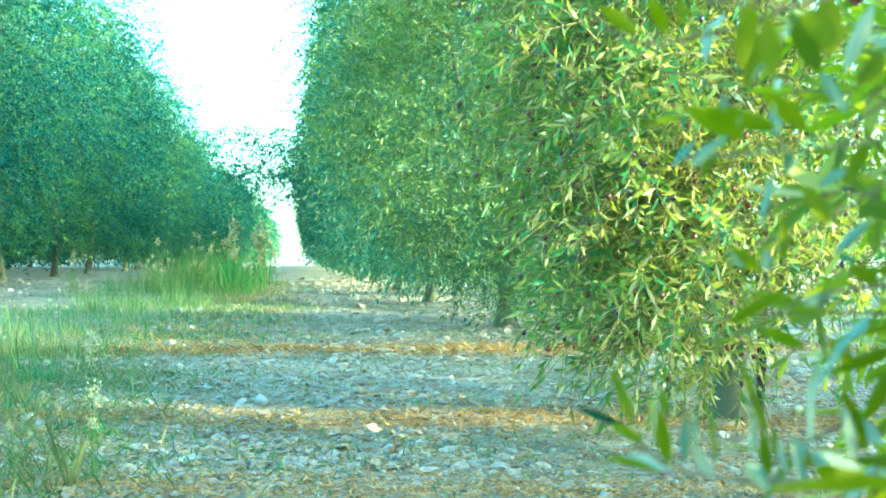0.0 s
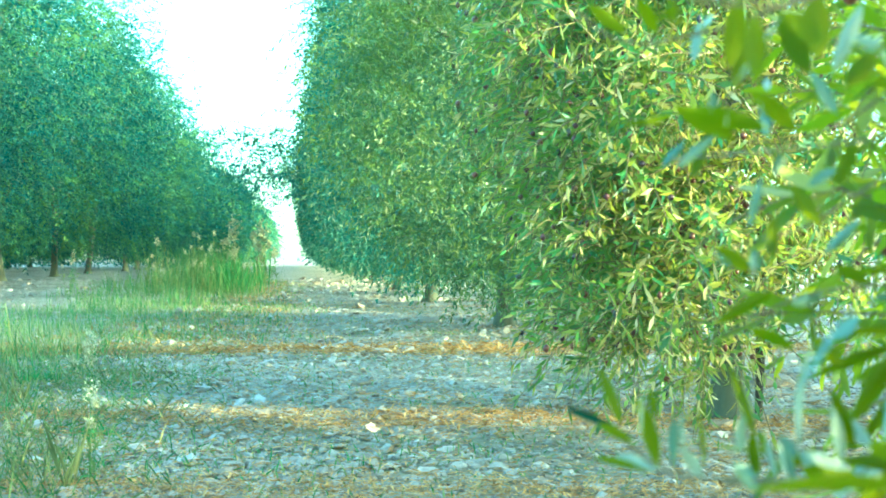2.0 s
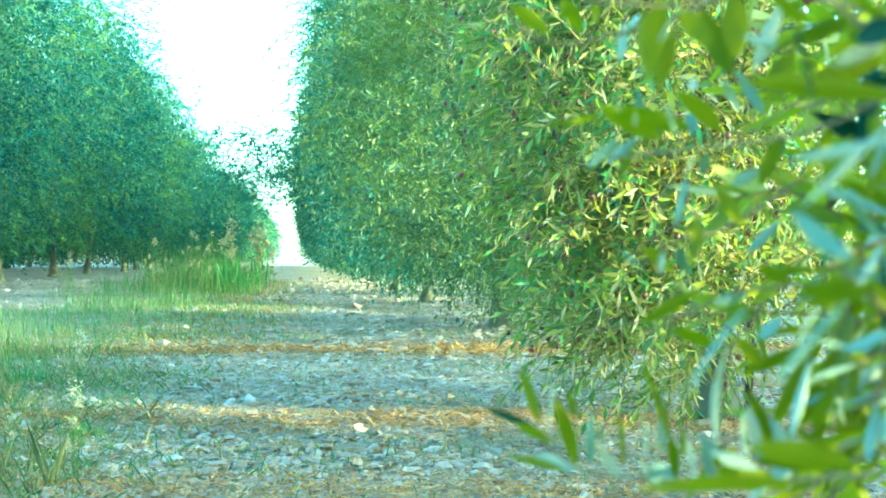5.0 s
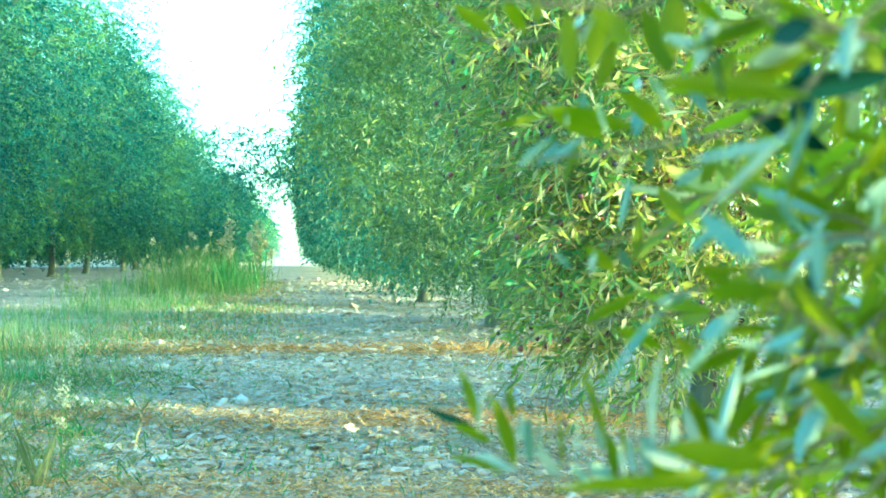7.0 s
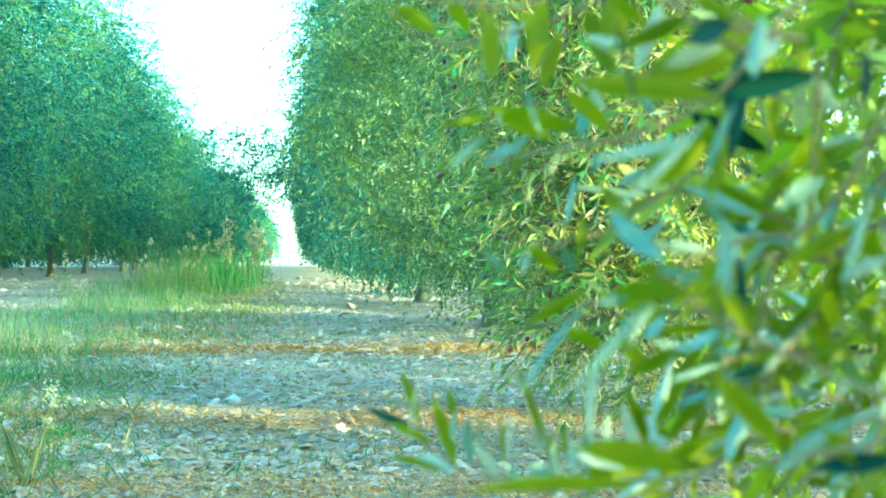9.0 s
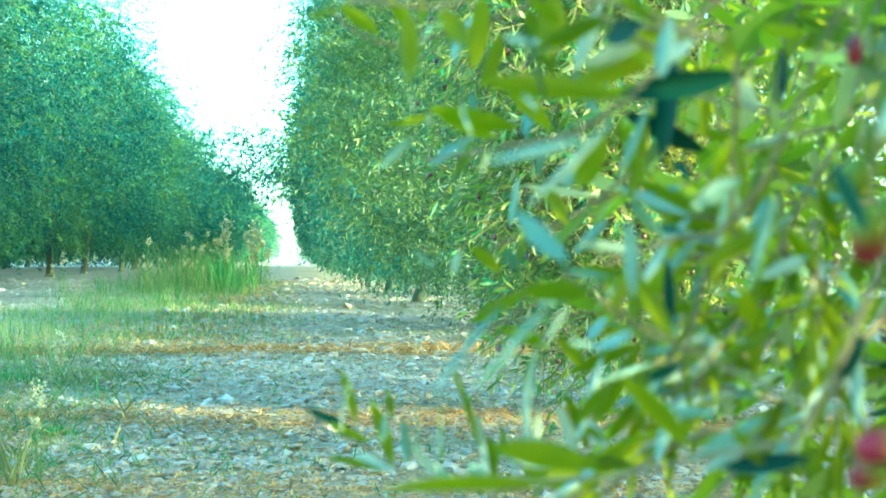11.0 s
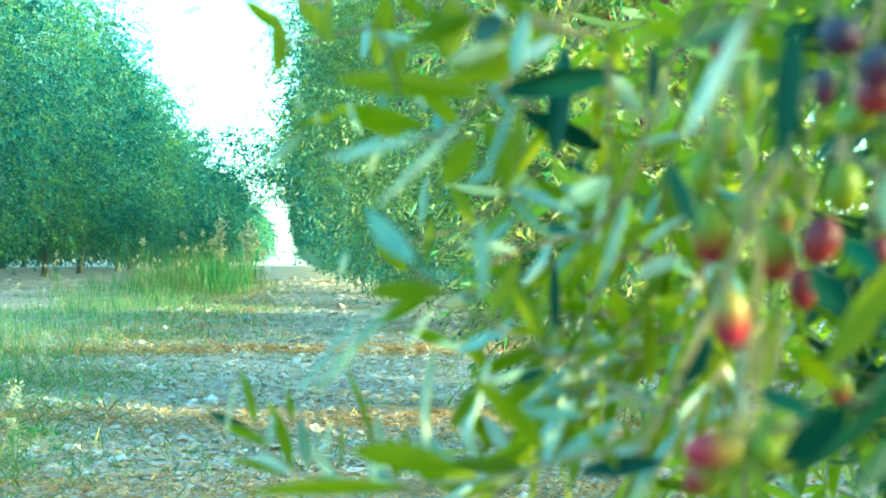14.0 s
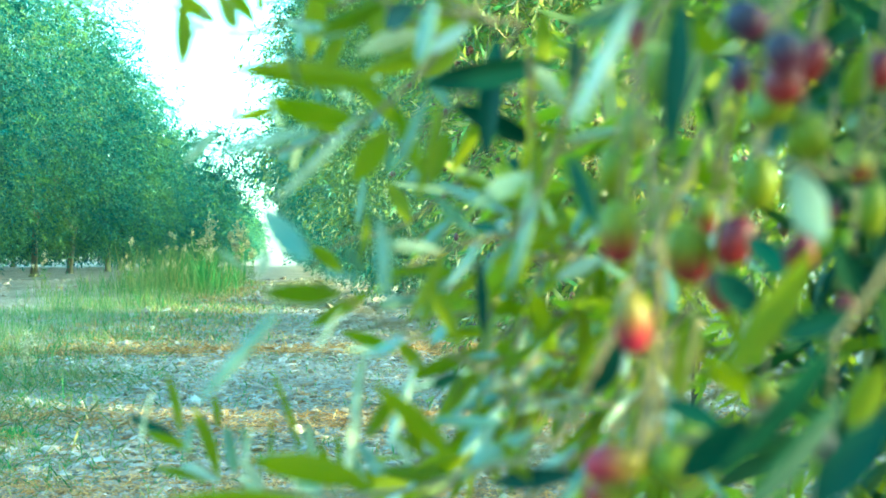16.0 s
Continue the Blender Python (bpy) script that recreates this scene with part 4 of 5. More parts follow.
near_leaf(branch, (0.141, 0.551, 0.431), (0.138, 0.543, 0.451), 0.0020, -2)
near_leaf(branch, (0.146, 0.541, 0.418), (0.134, 0.543, 0.428), 0.0040, -2)
near_leaf(branch, (0.156, 0.551, 0.421), (0.155, 0.563, 0.437), 0.0023, -2)
near_leaf(branch, (0.165, 0.551, 0.416), (0.157, 0.546, 0.438), 0.0023, -2)
near_leaf(branch, (0.175, 0.541, 0.424), (0.165, 0.545, 0.433), 0.0040, -2)
near_leaf(branch, (0.183, 0.541, 0.428), (0.173, 0.528, 0.455), 0.0028, -2)
near_leaf(branch, (0.188, 0.541, 0.433), (0.177, 0.538, 0.462), 0.0035, -1)
near_leaf(branch, (0.196, 0.541, 0.436), (0.184, 0.548, 0.449), 0.0040, -2)
near_leaf(branch, (0.193, 0.531, 0.420), (0.155, 0.521, 0.429), 0.0054, -1)
near_leaf(branch, (0.147, 0.551, 0.419), (0.145, 0.551, 0.440), 0.0026, -1)
near_leaf(branch, (0.1504, 0.4795, 0.5928), (0.1621, 0.4866, 0.5781), 0.0022, -3)
near_leaf(branch, (0.1301, 0.4796, 0.5817), (0.1343, 0.4867, 0.5686), 0.0020, -3)
near_leaf(branch, (0.1103, 0.4796, 0.5846), (0.1119, 0.4866, 0.5772), 0.0018, -3)
near_leaf(branch, (0.1128, 0.4797, 0.5679), (0.0986, 0.4868, 0.5566), 0.0018, -3)
near_leaf(branch, (0.1174, 0.4796, 0.5772), (0.1191, 0.4867, 0.5724), 0.0020, -3)
near_leaf(branch, (0.1431, 0.4797, 0.5625), (0.1377, 0.4868, 0.5537), 0.0016, -3)
near_leaf(branch, (0.1119, 0.48, 0.5229), (0.121, 0.487, 0.5155), 0.0016, -3)
near_leaf(branch, (0.1275, 0.4801, 0.5126), (0.1293, 0.487, 0.522), 0.0018, -3)
near_leaf(branch, (0.1313, 0.4798, 0.5532), (0.1266, 0.4869, 0.5304), 0.0013, -3)
near_leaf(branch, (0.1192, 0.4805, 0.4391), (0.132, 0.4876, 0.4257), 0.0022, -3)
near_leaf(branch, (0.0833, 0.4805, 0.45), (0.0846, 0.4873, 0.4705), 0.0012, -3)
near_leaf(branch, (0.0998, 0.4805, 0.4464), (0.1013, 0.4874, 0.4585), 0.0016, -3)
near_leaf(branch, (0.1219, 0.4805, 0.44), (0.1237, 0.4874, 0.4564), 0.0013, -3)
near_leaf(branch, (0.1616, 0.4805, 0.44), (0.1601, 0.4874, 0.4585), 0.0025, -3)
near_leaf(branch, (0.1469, 0.4805, 0.4435), (0.1675, 0.4876, 0.435), 0.0027, -3)
near_leaf(branch, (0.1413, 0.4806, 0.4317), (0.1395, 0.4875, 0.4454), 0.0016, -3)


def leafy_shoots(seed, n, low, high, way, leaf=(0.022, 0.036)):
    """Thin shoots with paired leaves between the named branches, hanging and pointing to the lane."""
    rng = np.random.default_rng(seed)
    for _ in range(n):
        p = Vector(rng.uniform(low, high))
        d = (Vector(way) + Vector(rng.normal(0, 0.45, 3))).normalized()
        length = float(rng.uniform(0.035, 0.065))
        sag = float(rng.uniform(0.1, 0.5)) * length
        at = [p + d * (length * k / 4) - Vector((0, 0, sag * (k / 4) ** 2)) for k in range(5)]
        shoot = near_branch([tuple(q) for q in reversed(at)])
        for k in range(1, 5):
            tan = (at[k] - at[k - 1]).normalized()
            side = tan.cross(Vector(rng.normal(0, 1, 3))).normalized()
            for sign in (1, -1):
                if rng.random() < 0.15:
                    continue
                open_by = float(rng.uniform(0.45, 1.1)) * (1.1 - 0.13 * k)
                way_out = tan * math.cos(open_by) + side * (sign * math.sin(open_by)) + Vector((0, 0, -0.15))
                size = float(rng.uniform(*leaf))
                tip = at[k] + way_out.normalized() * size
                if tip.x > 0.185 - 0.04 * tip.y:
                    near_leaf(shoot, at[k], tip, size * float(rng.uniform(0.055, 0.095)), int(rng.choice((-1, -1, -1, -1, -2, -3))))


near_leaf(branch, (0.154, 0.338, 0.508), (0.132, 0.338, 0.483), 0.0014, -2)
leafy_shoots(51, 13, (0.225, 0.44, 0.450), (0.285, 0.54, 0.530), (-0.6, -0.1, -0.25))
leafy_shoots(52, 3, (0.200, 0.40, 0.580), (0.235, 0.44, 0.610), (-0.8, -0.1, -0.1))
leafy_shoots(54, 6, (0.235, 0.50, 0.400), (0.310, 0.64, 0.500), (-0.6, -0.1, -0.1), (0.030, 0.044))
leafy_shoots(53, 10, (0.260, 0.42, 0.450), (0.330, 0.54, 0.610), (-0.4, -0.2, -0.5))


def near_fill():
    """The leafy depth of the near crown behind its foremost branches."""
    rng = np.random.default_rng(8)
    n = 560
    y = 0.60 + 1.4 * rng.random(n) ** 1.2
    x = 0.36 * y + 0.03 + 0.75 * rng.random(n) ** 1.3 * (0.4 + 0.6 * y) + rng.normal(0, 0.02, n)
    z = 0.52 + rng.uniform(-0.30, 0.34, n) * (0.35 + 0.75 * y)
    # deeper leaves out of view, added to shade the rest of the crown
    k = 190
    y2 = rng.uniform(0.62, 1.15, k)
    x = np.concatenate([x, 0.36 * y2 + rng.uniform(0.25, 0.46, k)])
    z = np.concatenate([z, 0.52 + rng.uniform(-0.28, 0.28, k) * y2])
    y = np.concatenate([y, y2])
    ok = z > 0.2
    st = np.stack([x, y, z], -1)[ok]
    way = rng.normal(0, 0.6, st.shape) + np.array([-0.35, -0.25, 0.1])
    ln = rng.uniform(0.10, 0.22, len(st))
    stem, P, D, N, L, W = shoots(rng, st, way, ln, 6, 0.046, 0.0046, droop=rng.uniform(0.2, 0.9, len(st)), spread=0.85, steps=5)
    free = (P[:, 0] > 0.28 * P[:, 1]) & (P[:, 1] > 0.52)
    P, D, N, L, W = P[free], D[free], N[free], L[free], W[free]
    v, f = leaves(P, D, N, L, W, LEAF_FINE, bend=rng.uniform(-0.1, 0.3, len(P)))
    V, F, I = merge([(v, f, 0)])
    ob = part_mesh("foliage", mesh_of("foliage", V, F, [FILL_TOP]), near_tree, "backlit yellow-green leaves", "stuff")
    ob.matrix_basis = Matrix.Translation(-NEAR_BASE)
    outer = P
    # leaves in a dark colour that stands in for the inside's shade
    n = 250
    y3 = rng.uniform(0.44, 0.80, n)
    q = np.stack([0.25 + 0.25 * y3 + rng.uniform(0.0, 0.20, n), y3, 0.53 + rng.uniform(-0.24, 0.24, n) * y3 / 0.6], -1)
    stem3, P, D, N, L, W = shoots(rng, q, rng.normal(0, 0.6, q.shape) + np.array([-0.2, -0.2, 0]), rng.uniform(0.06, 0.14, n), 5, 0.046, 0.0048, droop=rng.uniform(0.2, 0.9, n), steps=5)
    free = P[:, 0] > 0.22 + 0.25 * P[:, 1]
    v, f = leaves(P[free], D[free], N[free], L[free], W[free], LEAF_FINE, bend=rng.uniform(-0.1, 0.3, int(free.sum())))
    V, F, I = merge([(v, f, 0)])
    ob = part_mesh("foliage", mesh_of("foliage", V, F, [INNER_SHADE]), near_tree, "leaves coloured dark green for the crown's inner shade", "stuff")
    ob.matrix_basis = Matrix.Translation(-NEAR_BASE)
    v, f = tubes(stem, np.tile(np.linspace(0.0011, 0.0006, 5), (len(stem), 1)), 4)
    ob = part_mesh("twig_growth", mesh_of("twig_growth", v, f[0], [TWIG]), near_tree, kind="stuff")
    ob.matrix_basis = Matrix.Translation(-NEAR_BASE)
    pick = rng.integers(0, len(outer), 130)
    v, f = olive_ellipsoids(outer[pick], rng.uniform(0.015, 0.02, 130), rng.uniform(0.0055, 0.0075, 130))
    V, F, I = merge([(v, f, 0)])
    ob = part_mesh("olive_fruit", mesh_of("olive_fruit", V, F, [OLIVE_MIX]), near_tree, "red, purple and green olives", "stuff")
    ob.matrix_basis = Matrix.Translation(-NEAR_BASE)


near_fill()

# ---- on the ground ----


def stake():
    ob = thing("stake", pose(1.094, 4.2, 0), "thin dark wooden stake standing beside the olive trunk", "stake")
    rng = np.random.default_rng(3)
    p = np.array([[0.012 * math.sin(z * 3), 0.004 * z, z] for z in np.linspace(-0.1, 1.5, 14)])
    v, f = tubes(p[None], 0.016 * (1 + 0.08 * rng.normal(size=(1, 14))), 9)
    part_mesh("post", mesh_of("post", v, f[0], [STAKE_M]), ob)


stake()


def ico():
    """The upper part of a small round stone."""
    bm = bmesh.new()
    bmesh.ops.create_icosphere(bm, subdivisions=1, radius=1)
    v = np.array([p.co[:] for p in bm.verts])
    f = np.array([[q.index for q in t.verts] for t in bm.faces])
    bm.free()
    f = f[v[f].mean(1)[:, 2] > -0.45]
    return v, f


ICO_V, ICO_F = ico()


def heights(x, y):
    return np.array([lane_noise(a, b) for a, b in zip(x, y)])


def scattered_stones():
    """Broken limestone over the lane, joined, the smaller the further."""
    rng = np.random.default_rng(17)
    n = 46000
    y = 2.3 * np.exp(rng.random(n) ** 1.1 * math.log(28 / 2.3))
    x = rng.uniform(-0.42, 0.40, n) * y + rng.normal(0, 0.1, n)
    patch = np.array([noise.noise((a * 0.9, b * 0.9, 11)) for a, b in zip(x, y)])
    u = x * math.cos(ROW) + y * math.sin(ROW)
    ok = (patch + rng.normal(0, 0.3, n) > -0.42) & ((u > np.where(y < 6, -0.45, -1.4)) | (rng.random(n) < 0.45)) & ((u < 2.4) | (rng.random(n) < 0.4))
    x, y = x[ok], y[ok]
    n = len(x)
    size = np.clip(rng.lognormal(-4.95, 0.55, n), 0.004, 0.035) * (0.62 + 0.078 * y)
    jit = 1 + rng.normal(0, 0.22, (n, len(ICO_V), 1))
    dims = np.stack([size * rng.uniform(0.8, 1.5, n), size * rng.uniform(0.7, 1.2, n), size * rng.uniform(0.35, 0.75, n)], -1)
    V = ICO_V[None] * jit * dims[:, None]
    a = rng.uniform(0, 6.28, n)
    c, s = np.cos(a)[:, None], np.sin(a)[:, None]
    tilt = rng.normal(0, 0.2, n)[:, None]
    V = np.stack([V[..., 0] * c - V[..., 1] * s, V[..., 0] * s + V[..., 1] * c, V[..., 2] + tilt * V[..., 0]], -1)
    V += np.stack([x, y, heights(x, y) + size * 0.18], -1)[:, None]
    F = (np.arange(n)[:, None, None] * len(ICO_V) + ICO_F[None]).reshape(-1, 3)
    ob = part_mesh("loose_stones", mesh_of("loose_stones", V.reshape(-1, 3), F, [STONE], smooth=False), ground, "pale broken limestone pieces", "stuff")
    return ob


def stone_shapes():
    rng = np.random.default_rng(23)
    made = []
    for _ in range(8):
        bm = bmesh.new()
        bmesh.ops.create_icosphere(bm, subdivisions=2, radius=1)
        for v in bm.verts:
            v.co *= 1 + 0.30 * noise.noise(v.co * 1.3 + Vector(rng.uniform(-9, 9, 3))) + rng.normal(0, 0.04)
            v.co.z = max(-0.7, min(0.75 + 0.1 * rng.normal(), v.co.z))
        me = bpy.data.meshes.new("stone")
        bm.to_mesh(me)
        bm.free()
        me.materials.append(STONE)
        made.append(me)
    return made


STONES = stone_shapes()


def stone(shape, x, y, half, flat=0.5, turn=0.0):
    ob = part_mesh("stone", STONES[shape % 8], ground)
    ob.matrix_basis = pose(x, y, lane_noise(x, y) + half * flat * 0.25, 0, 0, turn) @ Matrix.Diagonal((half * 1.25, half * 0.9, half * flat, 1))


scattered_stones()
stone(0, 0.875, 3.78, 0.058, 0.55, 10)
stone(1, -0.50, 2.92, 0.026, 0.75, 40)
stone(2, -0.12, 5.32, 0.032, 0.7, 70)
stone(3, -0.11, 9.7, 0.10, 0.45, 20)
stone(4, 0.24, 9.4, 0.08, 0.5, 100)
stone(5, 0.52, 9.3, 0.09, 0.4, 60)
stone(6, 1.38, 5.1, 0.075, 0.6, 15)
stone(7, -0.33, 6.65, 0.05, 0.5, 0)
stone(0, -0.19, 6.75, 0.06, 0.5, 80)
stone(1, 0.93, 5.5, 0.09, 0.5, 30)
stone(2, 1.24, 5.6, 0.07, 0.7, 130)
stone(3, -1.0, 6.2, 0.03, 0.8, 44)
stone_rng = np.random.default_rng(41)
for i in range(290):
    y = 2.35 + 5.5 * stone_rng.random() ** 1.6
    x = float(stone_rng.uniform(-0.40, 0.42)) * y
    if x * math.cos(ROW) + y * math.sin(ROW) < -1.0 and stone_rng.random() < 0.6:
        continue
    stone(i, x, y, float(np.clip(stone_rng.lognormal(-4.45, 0.42), 0.008, 0.028)), float(stone_rng.uniform(0.45, 0.85)), float(stone_rng.uniform(0, 360)))


def blades(name, rng, x, y, h, lean, w, mat, label, lift=0.0, shape=LEAF_MEDIUM):
    """Grass blades or straws: each a bent tapering strip."""
    n = len(x)
    a = rng.uniform(0, 6.28, n)
    D = unit(np.stack([np.cos(a) * lean, np.sin(a) * lean, np.ones(n)], -1))
    N = np.stack([-np.cos(a), -np.sin(a), lean], -1)
    P = np.stack([x, y, heights(x, y) - 0.005 + lift], -1)
    v, f = leaves(P, D, unit(N), h, w, shape, bend=-0.0 + 0.25 * rng.random(n), fold=0.3)
    V, F, I = merge([(v, f, 0)])
    return part_mesh(name, mesh_of(name, V, F, [mat]), ground, label, "stuff")


def ground_plants():
    rng = np.random.default_rng(29)

    def along(n, v0, v1, u0, u1, power=1.0, clump=0.0):
        v = v0 * np.exp(rng.random(n) ** power * math.log(v1 / v0))
        u = rng.uniform(u0, u1, n)
        if clump:
            k = max(1, n // 28)
            cu, cv = rng.uniform(u0, u1, k), v0 * np.exp(rng.random(k) ** power * math.log(v1 / v0))
            pick = rng.integers(0, k, n)
            u, v = cu[pick] + rng.normal(0, clump, n), cv[pick] + rng.normal(0, clump, n)
        return u * math.cos(ROW) - v * math.sin(ROW), u * math.sin(ROW) + v * math.cos(ROW)

    # tall grass of the strip, higher further on
    x, y = along(4200, 11.5, 30, -2.5, -0.95, clump=0.33)
    blades("tall_grass", rng, x, y, rng.uniform(0.10, 0.60, len(x)) * np.clip((y - 8) / 9, 0.3, 1.1) * (0.6 + 0.4 * np.sin(x * 5.1) * np.sin(y * 2.3)), rng.uniform(0.05, 0.6, len(x)), rng.uniform(0.002, 0.005, len(x)), GRASS, "tall green and yellowing grass")
    for k in range(26):
        u, v = -1.0 - 0.75 * rng.random(), 15.5 + 11 * rng.random()
        cx, cy = row_place(u, v)
        n = 60
        x, y = cx + rng.normal(0, 0.26, n), cy + rng.normal(0, 0.26, n)
        blades("tall_grass", rng, x, y, rng.uniform(0.15, 1.05, n) * rng.uniform(0.55, 1.0), rng.uniform(0.03, 0.4, n), rng.uniform(0.002, 0.004, n), GRASS, "tall tuft of green grass")
    x, y = along(2300, 5.5, 14, -2.2, -1.05, clump=0.36)
    blades("tall_grass", rng, x, y, rng.uniform(0.06, 0.36, len(x)) * (0.6 + 0.4 * np.sin(x * 4.3 + 1) * np.sin(y * 1.9)), rng.uniform(0.05, 0.7, len(x)), rng.uniform(0.0012, 0.003, len(x)), GRASS, "thin knee-high grass, green and yellowing")
    # fresh green tufts
    for cx, cy, h, wide, n in ((-2.95, 17.0, 0.75, 0.22, 110), (-3.25, 18.2, 0.65, 0.25, 70), (-0.99, 3.50, 0.05, 0.028, 90), (-1.75, 5.2, 0.07, 0.06, 90)):
        x, y = cx + rng.normal(0, wide, n), cy + rng.normal(0, wide, n)
        blades("green_tuft", rng, x, y, rng.uniform(0.4, 1.0, n) * h, rng.uniform(0.05, 0.5, n), rng.uniform(0.010, 0.020, n) * h ** 0.6, FRESH, "fresh bright green grass tuft")
    # short grass on the near side
    x, y = along(10000, 2.6, 12, -3.1, -1.05, clump=0.26)
    blades("short_grass", rng, x, y, rng.uniform(0.02, 0.17, len(x)), rng.uniform(0.1, 0.9, len(x)), rng.uniform(0.0008, 0.0022, len(x)), GRASS, "thin green grass between the stones")
    x, y = along(3500, 7.5, 26, -1.1, -0.2, clump=0.3)
    blades("short_grass", rng, x, y, rng.uniform(0.03, 0.10, len(x)), rng.uniform(0.2, 1.0, len(x)), rng.uniform(0.002, 0.005, len(x)), GRASS, "low grass patches on the lane's edge")
    x, y = along(9000, 2.5, 10, -1.2, 1.6, clump=0.18)
    blades("short_grass", rng, x, y, rng.uniform(0.015, 0.06, len(x)), rng.uniform(0.4, 2.5, len(x)), rng.uniform(0.0012, 0.0028, len(x)), GRASS, "thin low grass between the stones")
    x, y = along(11000, 2.4, 8.5, -1.9, -0.42, clump=0.20)
    blades("short_grass", rng, x, y, rng.uniform(0.015, 0.085, len(x)), rng.uniform(0.3, 1.8, len(x)), rng.uniform(0.0007, 0.0017, len(x)), GRASS, "thin green grass between the stones", shape=LEAF_COARSE)
    x, y = along(900, 2.6, 6, -1.5, -0.55, clump=0.12)
    blades("dry_stalks", rng, x, y, rng.uniform(0.03, 0.12, len(x)), rng.uniform(0.1, 0.8, len(x)), rng.uniform(0.0004, 0.0008, len(x)), DRY, "dry upright grass stalks", shape=LEAF_COARSE)
    for cx, cy, h in ((-0.80, 2.62, 0.20), (-0.95, 2.72, 0.13), (-1.55, 4.4, 0.22), (-1.85, 5.0, 0.24), (-1.3, 3.3, 0.15)):
        n = 30
        x, y = cx + rng.normal(0, 0.03, n), cy + rng.normal(0, 0.04, n)
        blades("dry_stalks", rng, x, y, rng.uniform(0.3, 0.9, n) * h, rng.uniform(0.03, 0.35, n), rng.uniform(0.0005, 0.0009, n), DRY, "yellowed upright grass tuft", shape=LEAF_COARSE)
    # straw lying on the lane
    x, y = along(26000, 2.4, 14, -1.7, 2.4, clump=0.20)
    blades("straw", rng, x, y, rng.uniform(0.010, 0.045, len(x)), rng.uniform(1.5, 14, len(x)), rng.uniform(0.0012, 0.003, len(x)), STRAW, "dry straw and fallen leaves, orange as if sunlit", 0.020, LEAF_COARSE)
    # denser orange bands of straw that also stand in for sun streaks
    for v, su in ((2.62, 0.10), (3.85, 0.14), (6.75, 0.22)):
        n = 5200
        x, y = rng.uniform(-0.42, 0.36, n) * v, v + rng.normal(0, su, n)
        blades("straw", rng, x, y, rng.uniform(0.004, 0.011, n) * v, rng.uniform(0.8, 10, n), rng.uniform(0.0004, 0.0009, n) * v, STRAW, "dry straw and fallen leaves, orange as if sunlit", 0.020, LEAF_COARSE)
    # browned low growth along the lane's edge
    x, y = along(4200, 7.5, 26, -1.05, -0.35, clump=0.28)
    blades("straw", rng, x, y, rng.uniform(0.03, 0.10, len(x)), rng.uniform(0.5, 4, len(x)), rng.uniform(0.002, 0.006, len(x)), STRAW, "browned low grass on the lane's edge", 0.0, LEAF_COARSE)
    # a strip of dry grass stalks
    x, y = along(1300, 2.5, 8, -2.6, -1.1, clump=0.15)
    blades("dry_stalks", rng, x, y, rng.uniform(0.08, 0.26, len(x)), rng.uniform(0.05, 0.4, len(x)), rng.uniform(0.0005, 0.0011, len(x)), DRY, "dry upright grass stalks")


ground_plants()


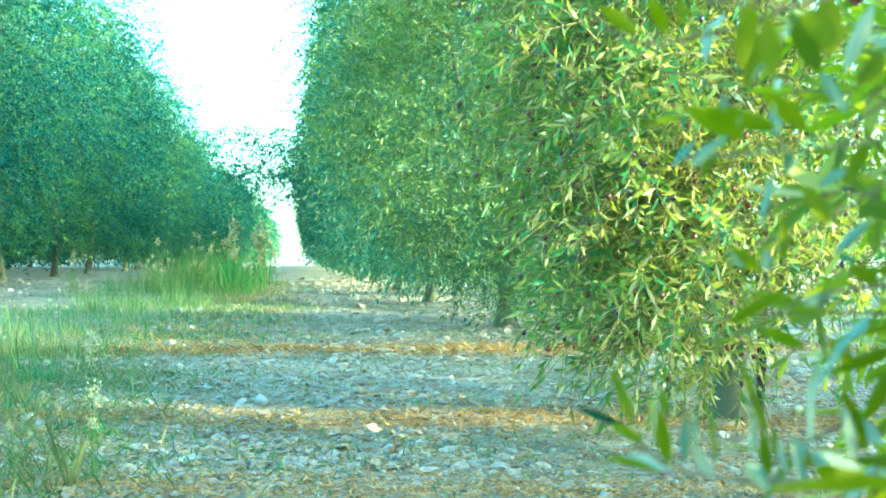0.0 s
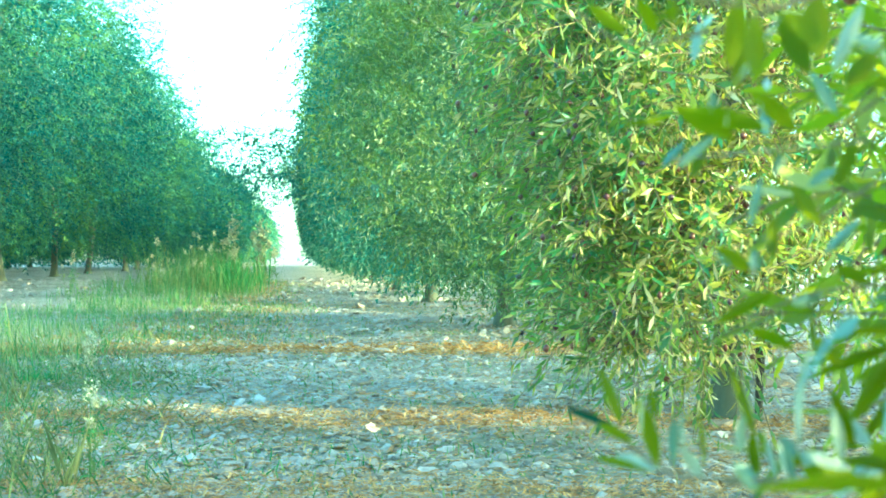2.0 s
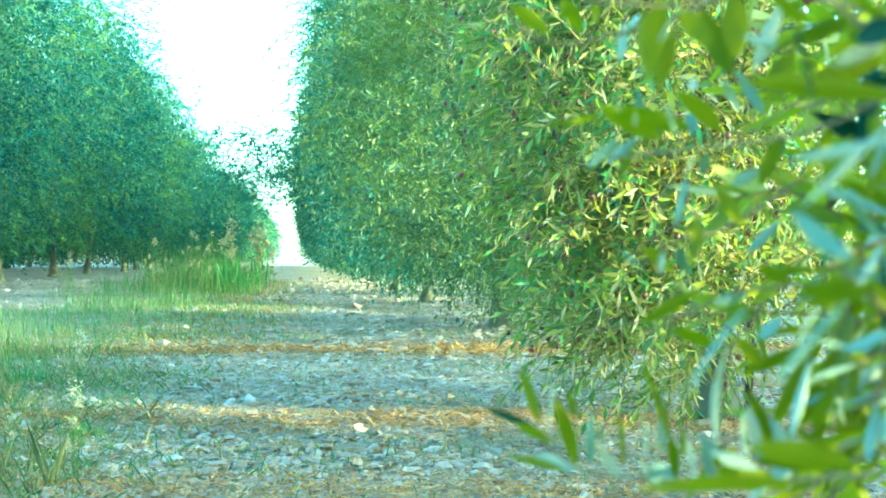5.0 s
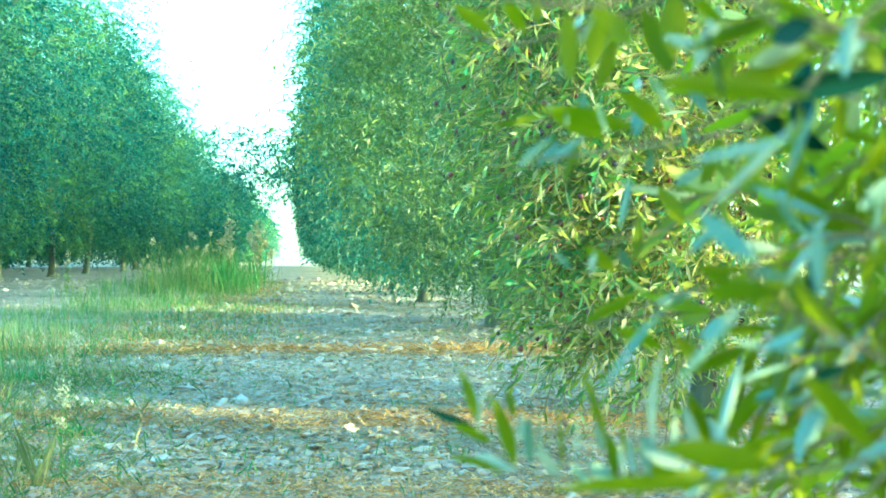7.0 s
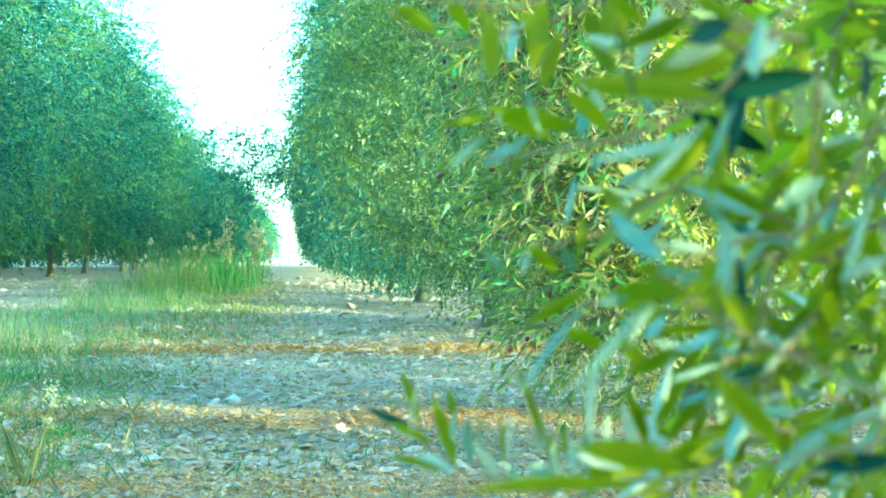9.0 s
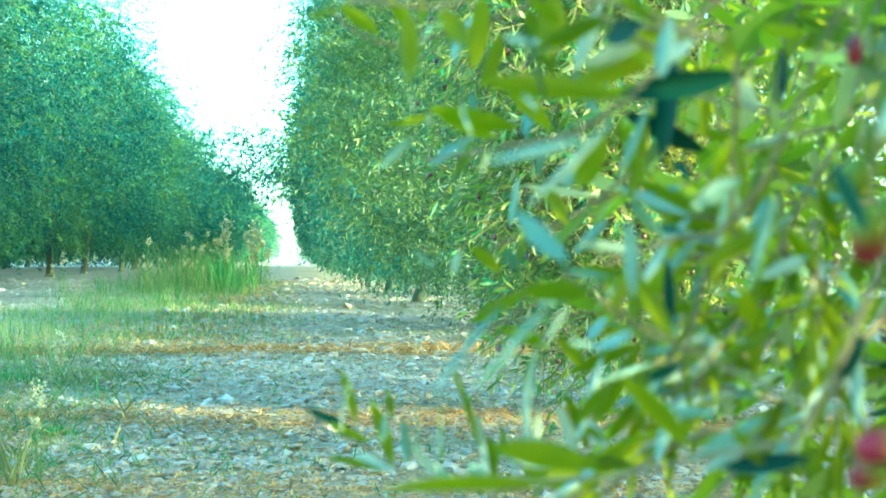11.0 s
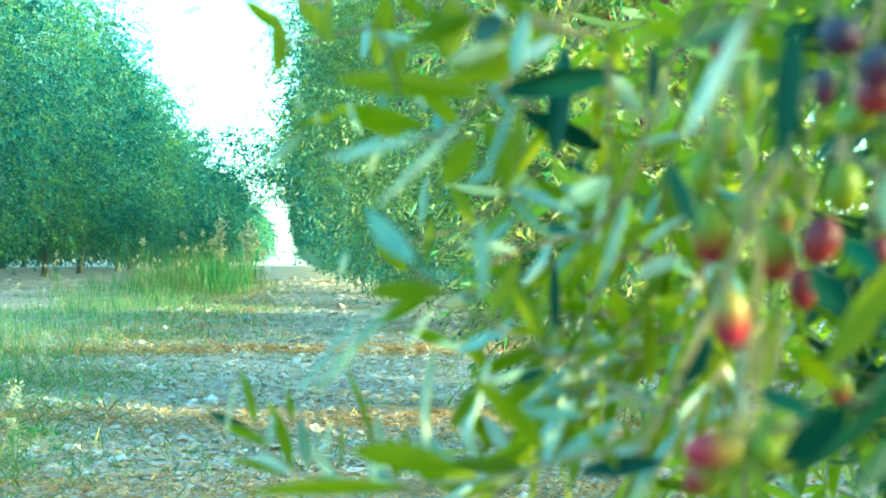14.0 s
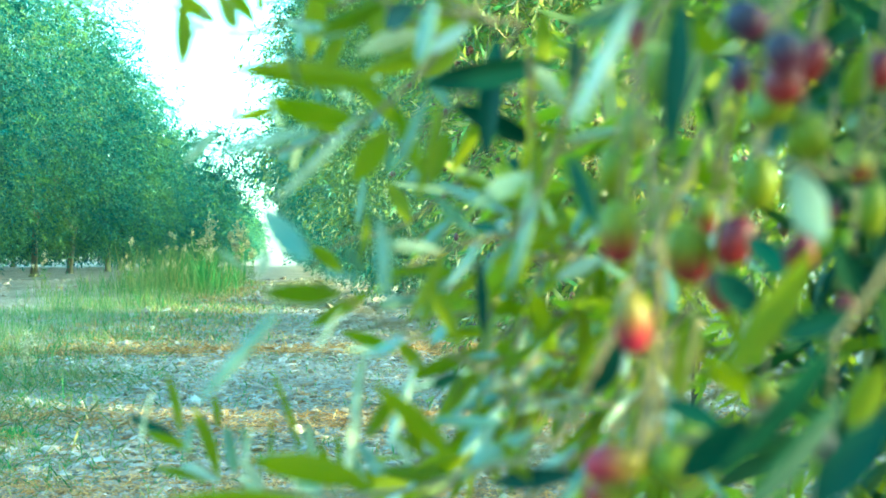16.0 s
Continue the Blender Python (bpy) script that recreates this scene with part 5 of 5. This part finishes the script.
def weed(seed, x, y, h, head, stems=4, label="dry weed with a pale seed head on stony ground"):
    """A thin upright weed: curved stems, narrow leaves, fluffy heads."""
    rng = np.random.default_rng(seed)
    ob = thing("weed", pose(x, y, lane_noise(x, y)), label, "plant", "weeds of the grassy strip")
    hgt = h * np.concatenate([[1.0], rng.uniform(0.45, 0.9, stems - 1)])
    st = np.concatenate([[[0, 0, 0]], rng.normal(0, 0.03 * h / 0.2, (stems - 1, 3)) * np.array([1, 1, 0])])
    top = st + np.stack([rng.normal(0, 0.08, stems) * h, rng.normal(0, 0.08, stems) * h, hgt], -1)
    top[0, :2] = 0
    t = np.linspace(0, 1, 6)[None, :, None]
    p = st[:, None] + (top - st)[:, None] * t + rng.normal(0, 0.02 * h, (stems, 1, 3)) * np.sin(np.pi * t)
    for j in range(stems):
        v, f = tubes(p[j:j + 1], np.linspace(0.006, 0.003, 6)[None] * h, 4)
        part_mesh("stem", mesh_of("stem", v, f[0], [GRASS]), ob)
    k = 14 * stems
    i = rng.integers(0, stems, k)
    s = rng.uniform(0.05, 0.8, k)
    P = st[i] + (top - st)[i] * s[:, None]
    D = unit(rng.normal(0, 1, (k, 3)) + np.array([0, 0, 0.9]))
    v, f = leaves(P, D, unit(rng.normal(0, 1, (k, 3))), rng.uniform(0.1, 0.22, k) * h, rng.uniform(0.008, 0.016, k) * h, LEAF_MEDIUM)
    V, F, I = merge([(v, f, 0)])
    part_mesh("leaf_growth", mesh_of("leaf_growth", V, F, [GRASS]), ob, kind="stuff")
    for j in range(stems):
        k = 60
        c = top[j] + rng.normal(0, 1, (k, 3)) * np.array([head * 0.35, head * 0.35, head * 0.55]) * (1 if j == 0 else 0.5)
        D = unit(rng.normal(0, 1, (k, 3)) + np.array([0, 0, 0.8]))
        v, f = leaves(c, D, unit(rng.normal(0, 1, (k, 3))), rng.uniform(0.25, 0.5, k) * head, rng.uniform(0.07, 0.13, k) * head, LEAF_MEDIUM)
        V, F, I = merge([(v, f, 0)])
        part_mesh("seed_head", mesh_of("seed_head", V, F, [PLUME]), ob, "fluffy pale yellow seed head", "stuff")
    return ob


weed(1, -0.775, 2.70, 0.205, 0.024, 3)
weed(2, -1.40, 4.85, 0.19, 0.045, 4, "weed with whitish flower heads on stony ground")
weed(3, -3.35, 19.5, 1.05, 0.16, 5, "tall weed with fluffy pale heads in the grass")
weed(4, -3.05, 20.5, 0.98, 0.15, 5, "tall weed with fluffy pale heads in the grass")
weed(5, -3.3, 22.5, 0.95, 0.15, 5, "tall weed with fluffy pale heads in the grass")
weed(6, -4.1, 17.5, 0.75, 0.05, 5, "tall weed with fluffy pale heads in the grass")
weed(7, -4.4, 14.5, 0.55, 0.04, 4, "tall weed with fluffy pale heads in the grass")
weed(8, -1.65, 4.3, 0.14, 0.03, 3)
weed(9, -0.98, 2.75, 0.12, 0.012, 4)
for k, (u, v, h) in enumerate(((-1.15, 16.2, 0.62), (-1.45, 18.0, 0.80), (-1.2, 21.5, 0.92), (-1.7, 20.2, 0.88), (-1.35, 24.5, 1.02), (-1.9, 16.8, 0.70), (-1.6, 23.4, 0.98), (-1.1, 19.3, 0.76))):
    weed(20 + k, *row_place(u, v), h, 0.055, 5, "tall weed with fluffy pale heads in the grass")
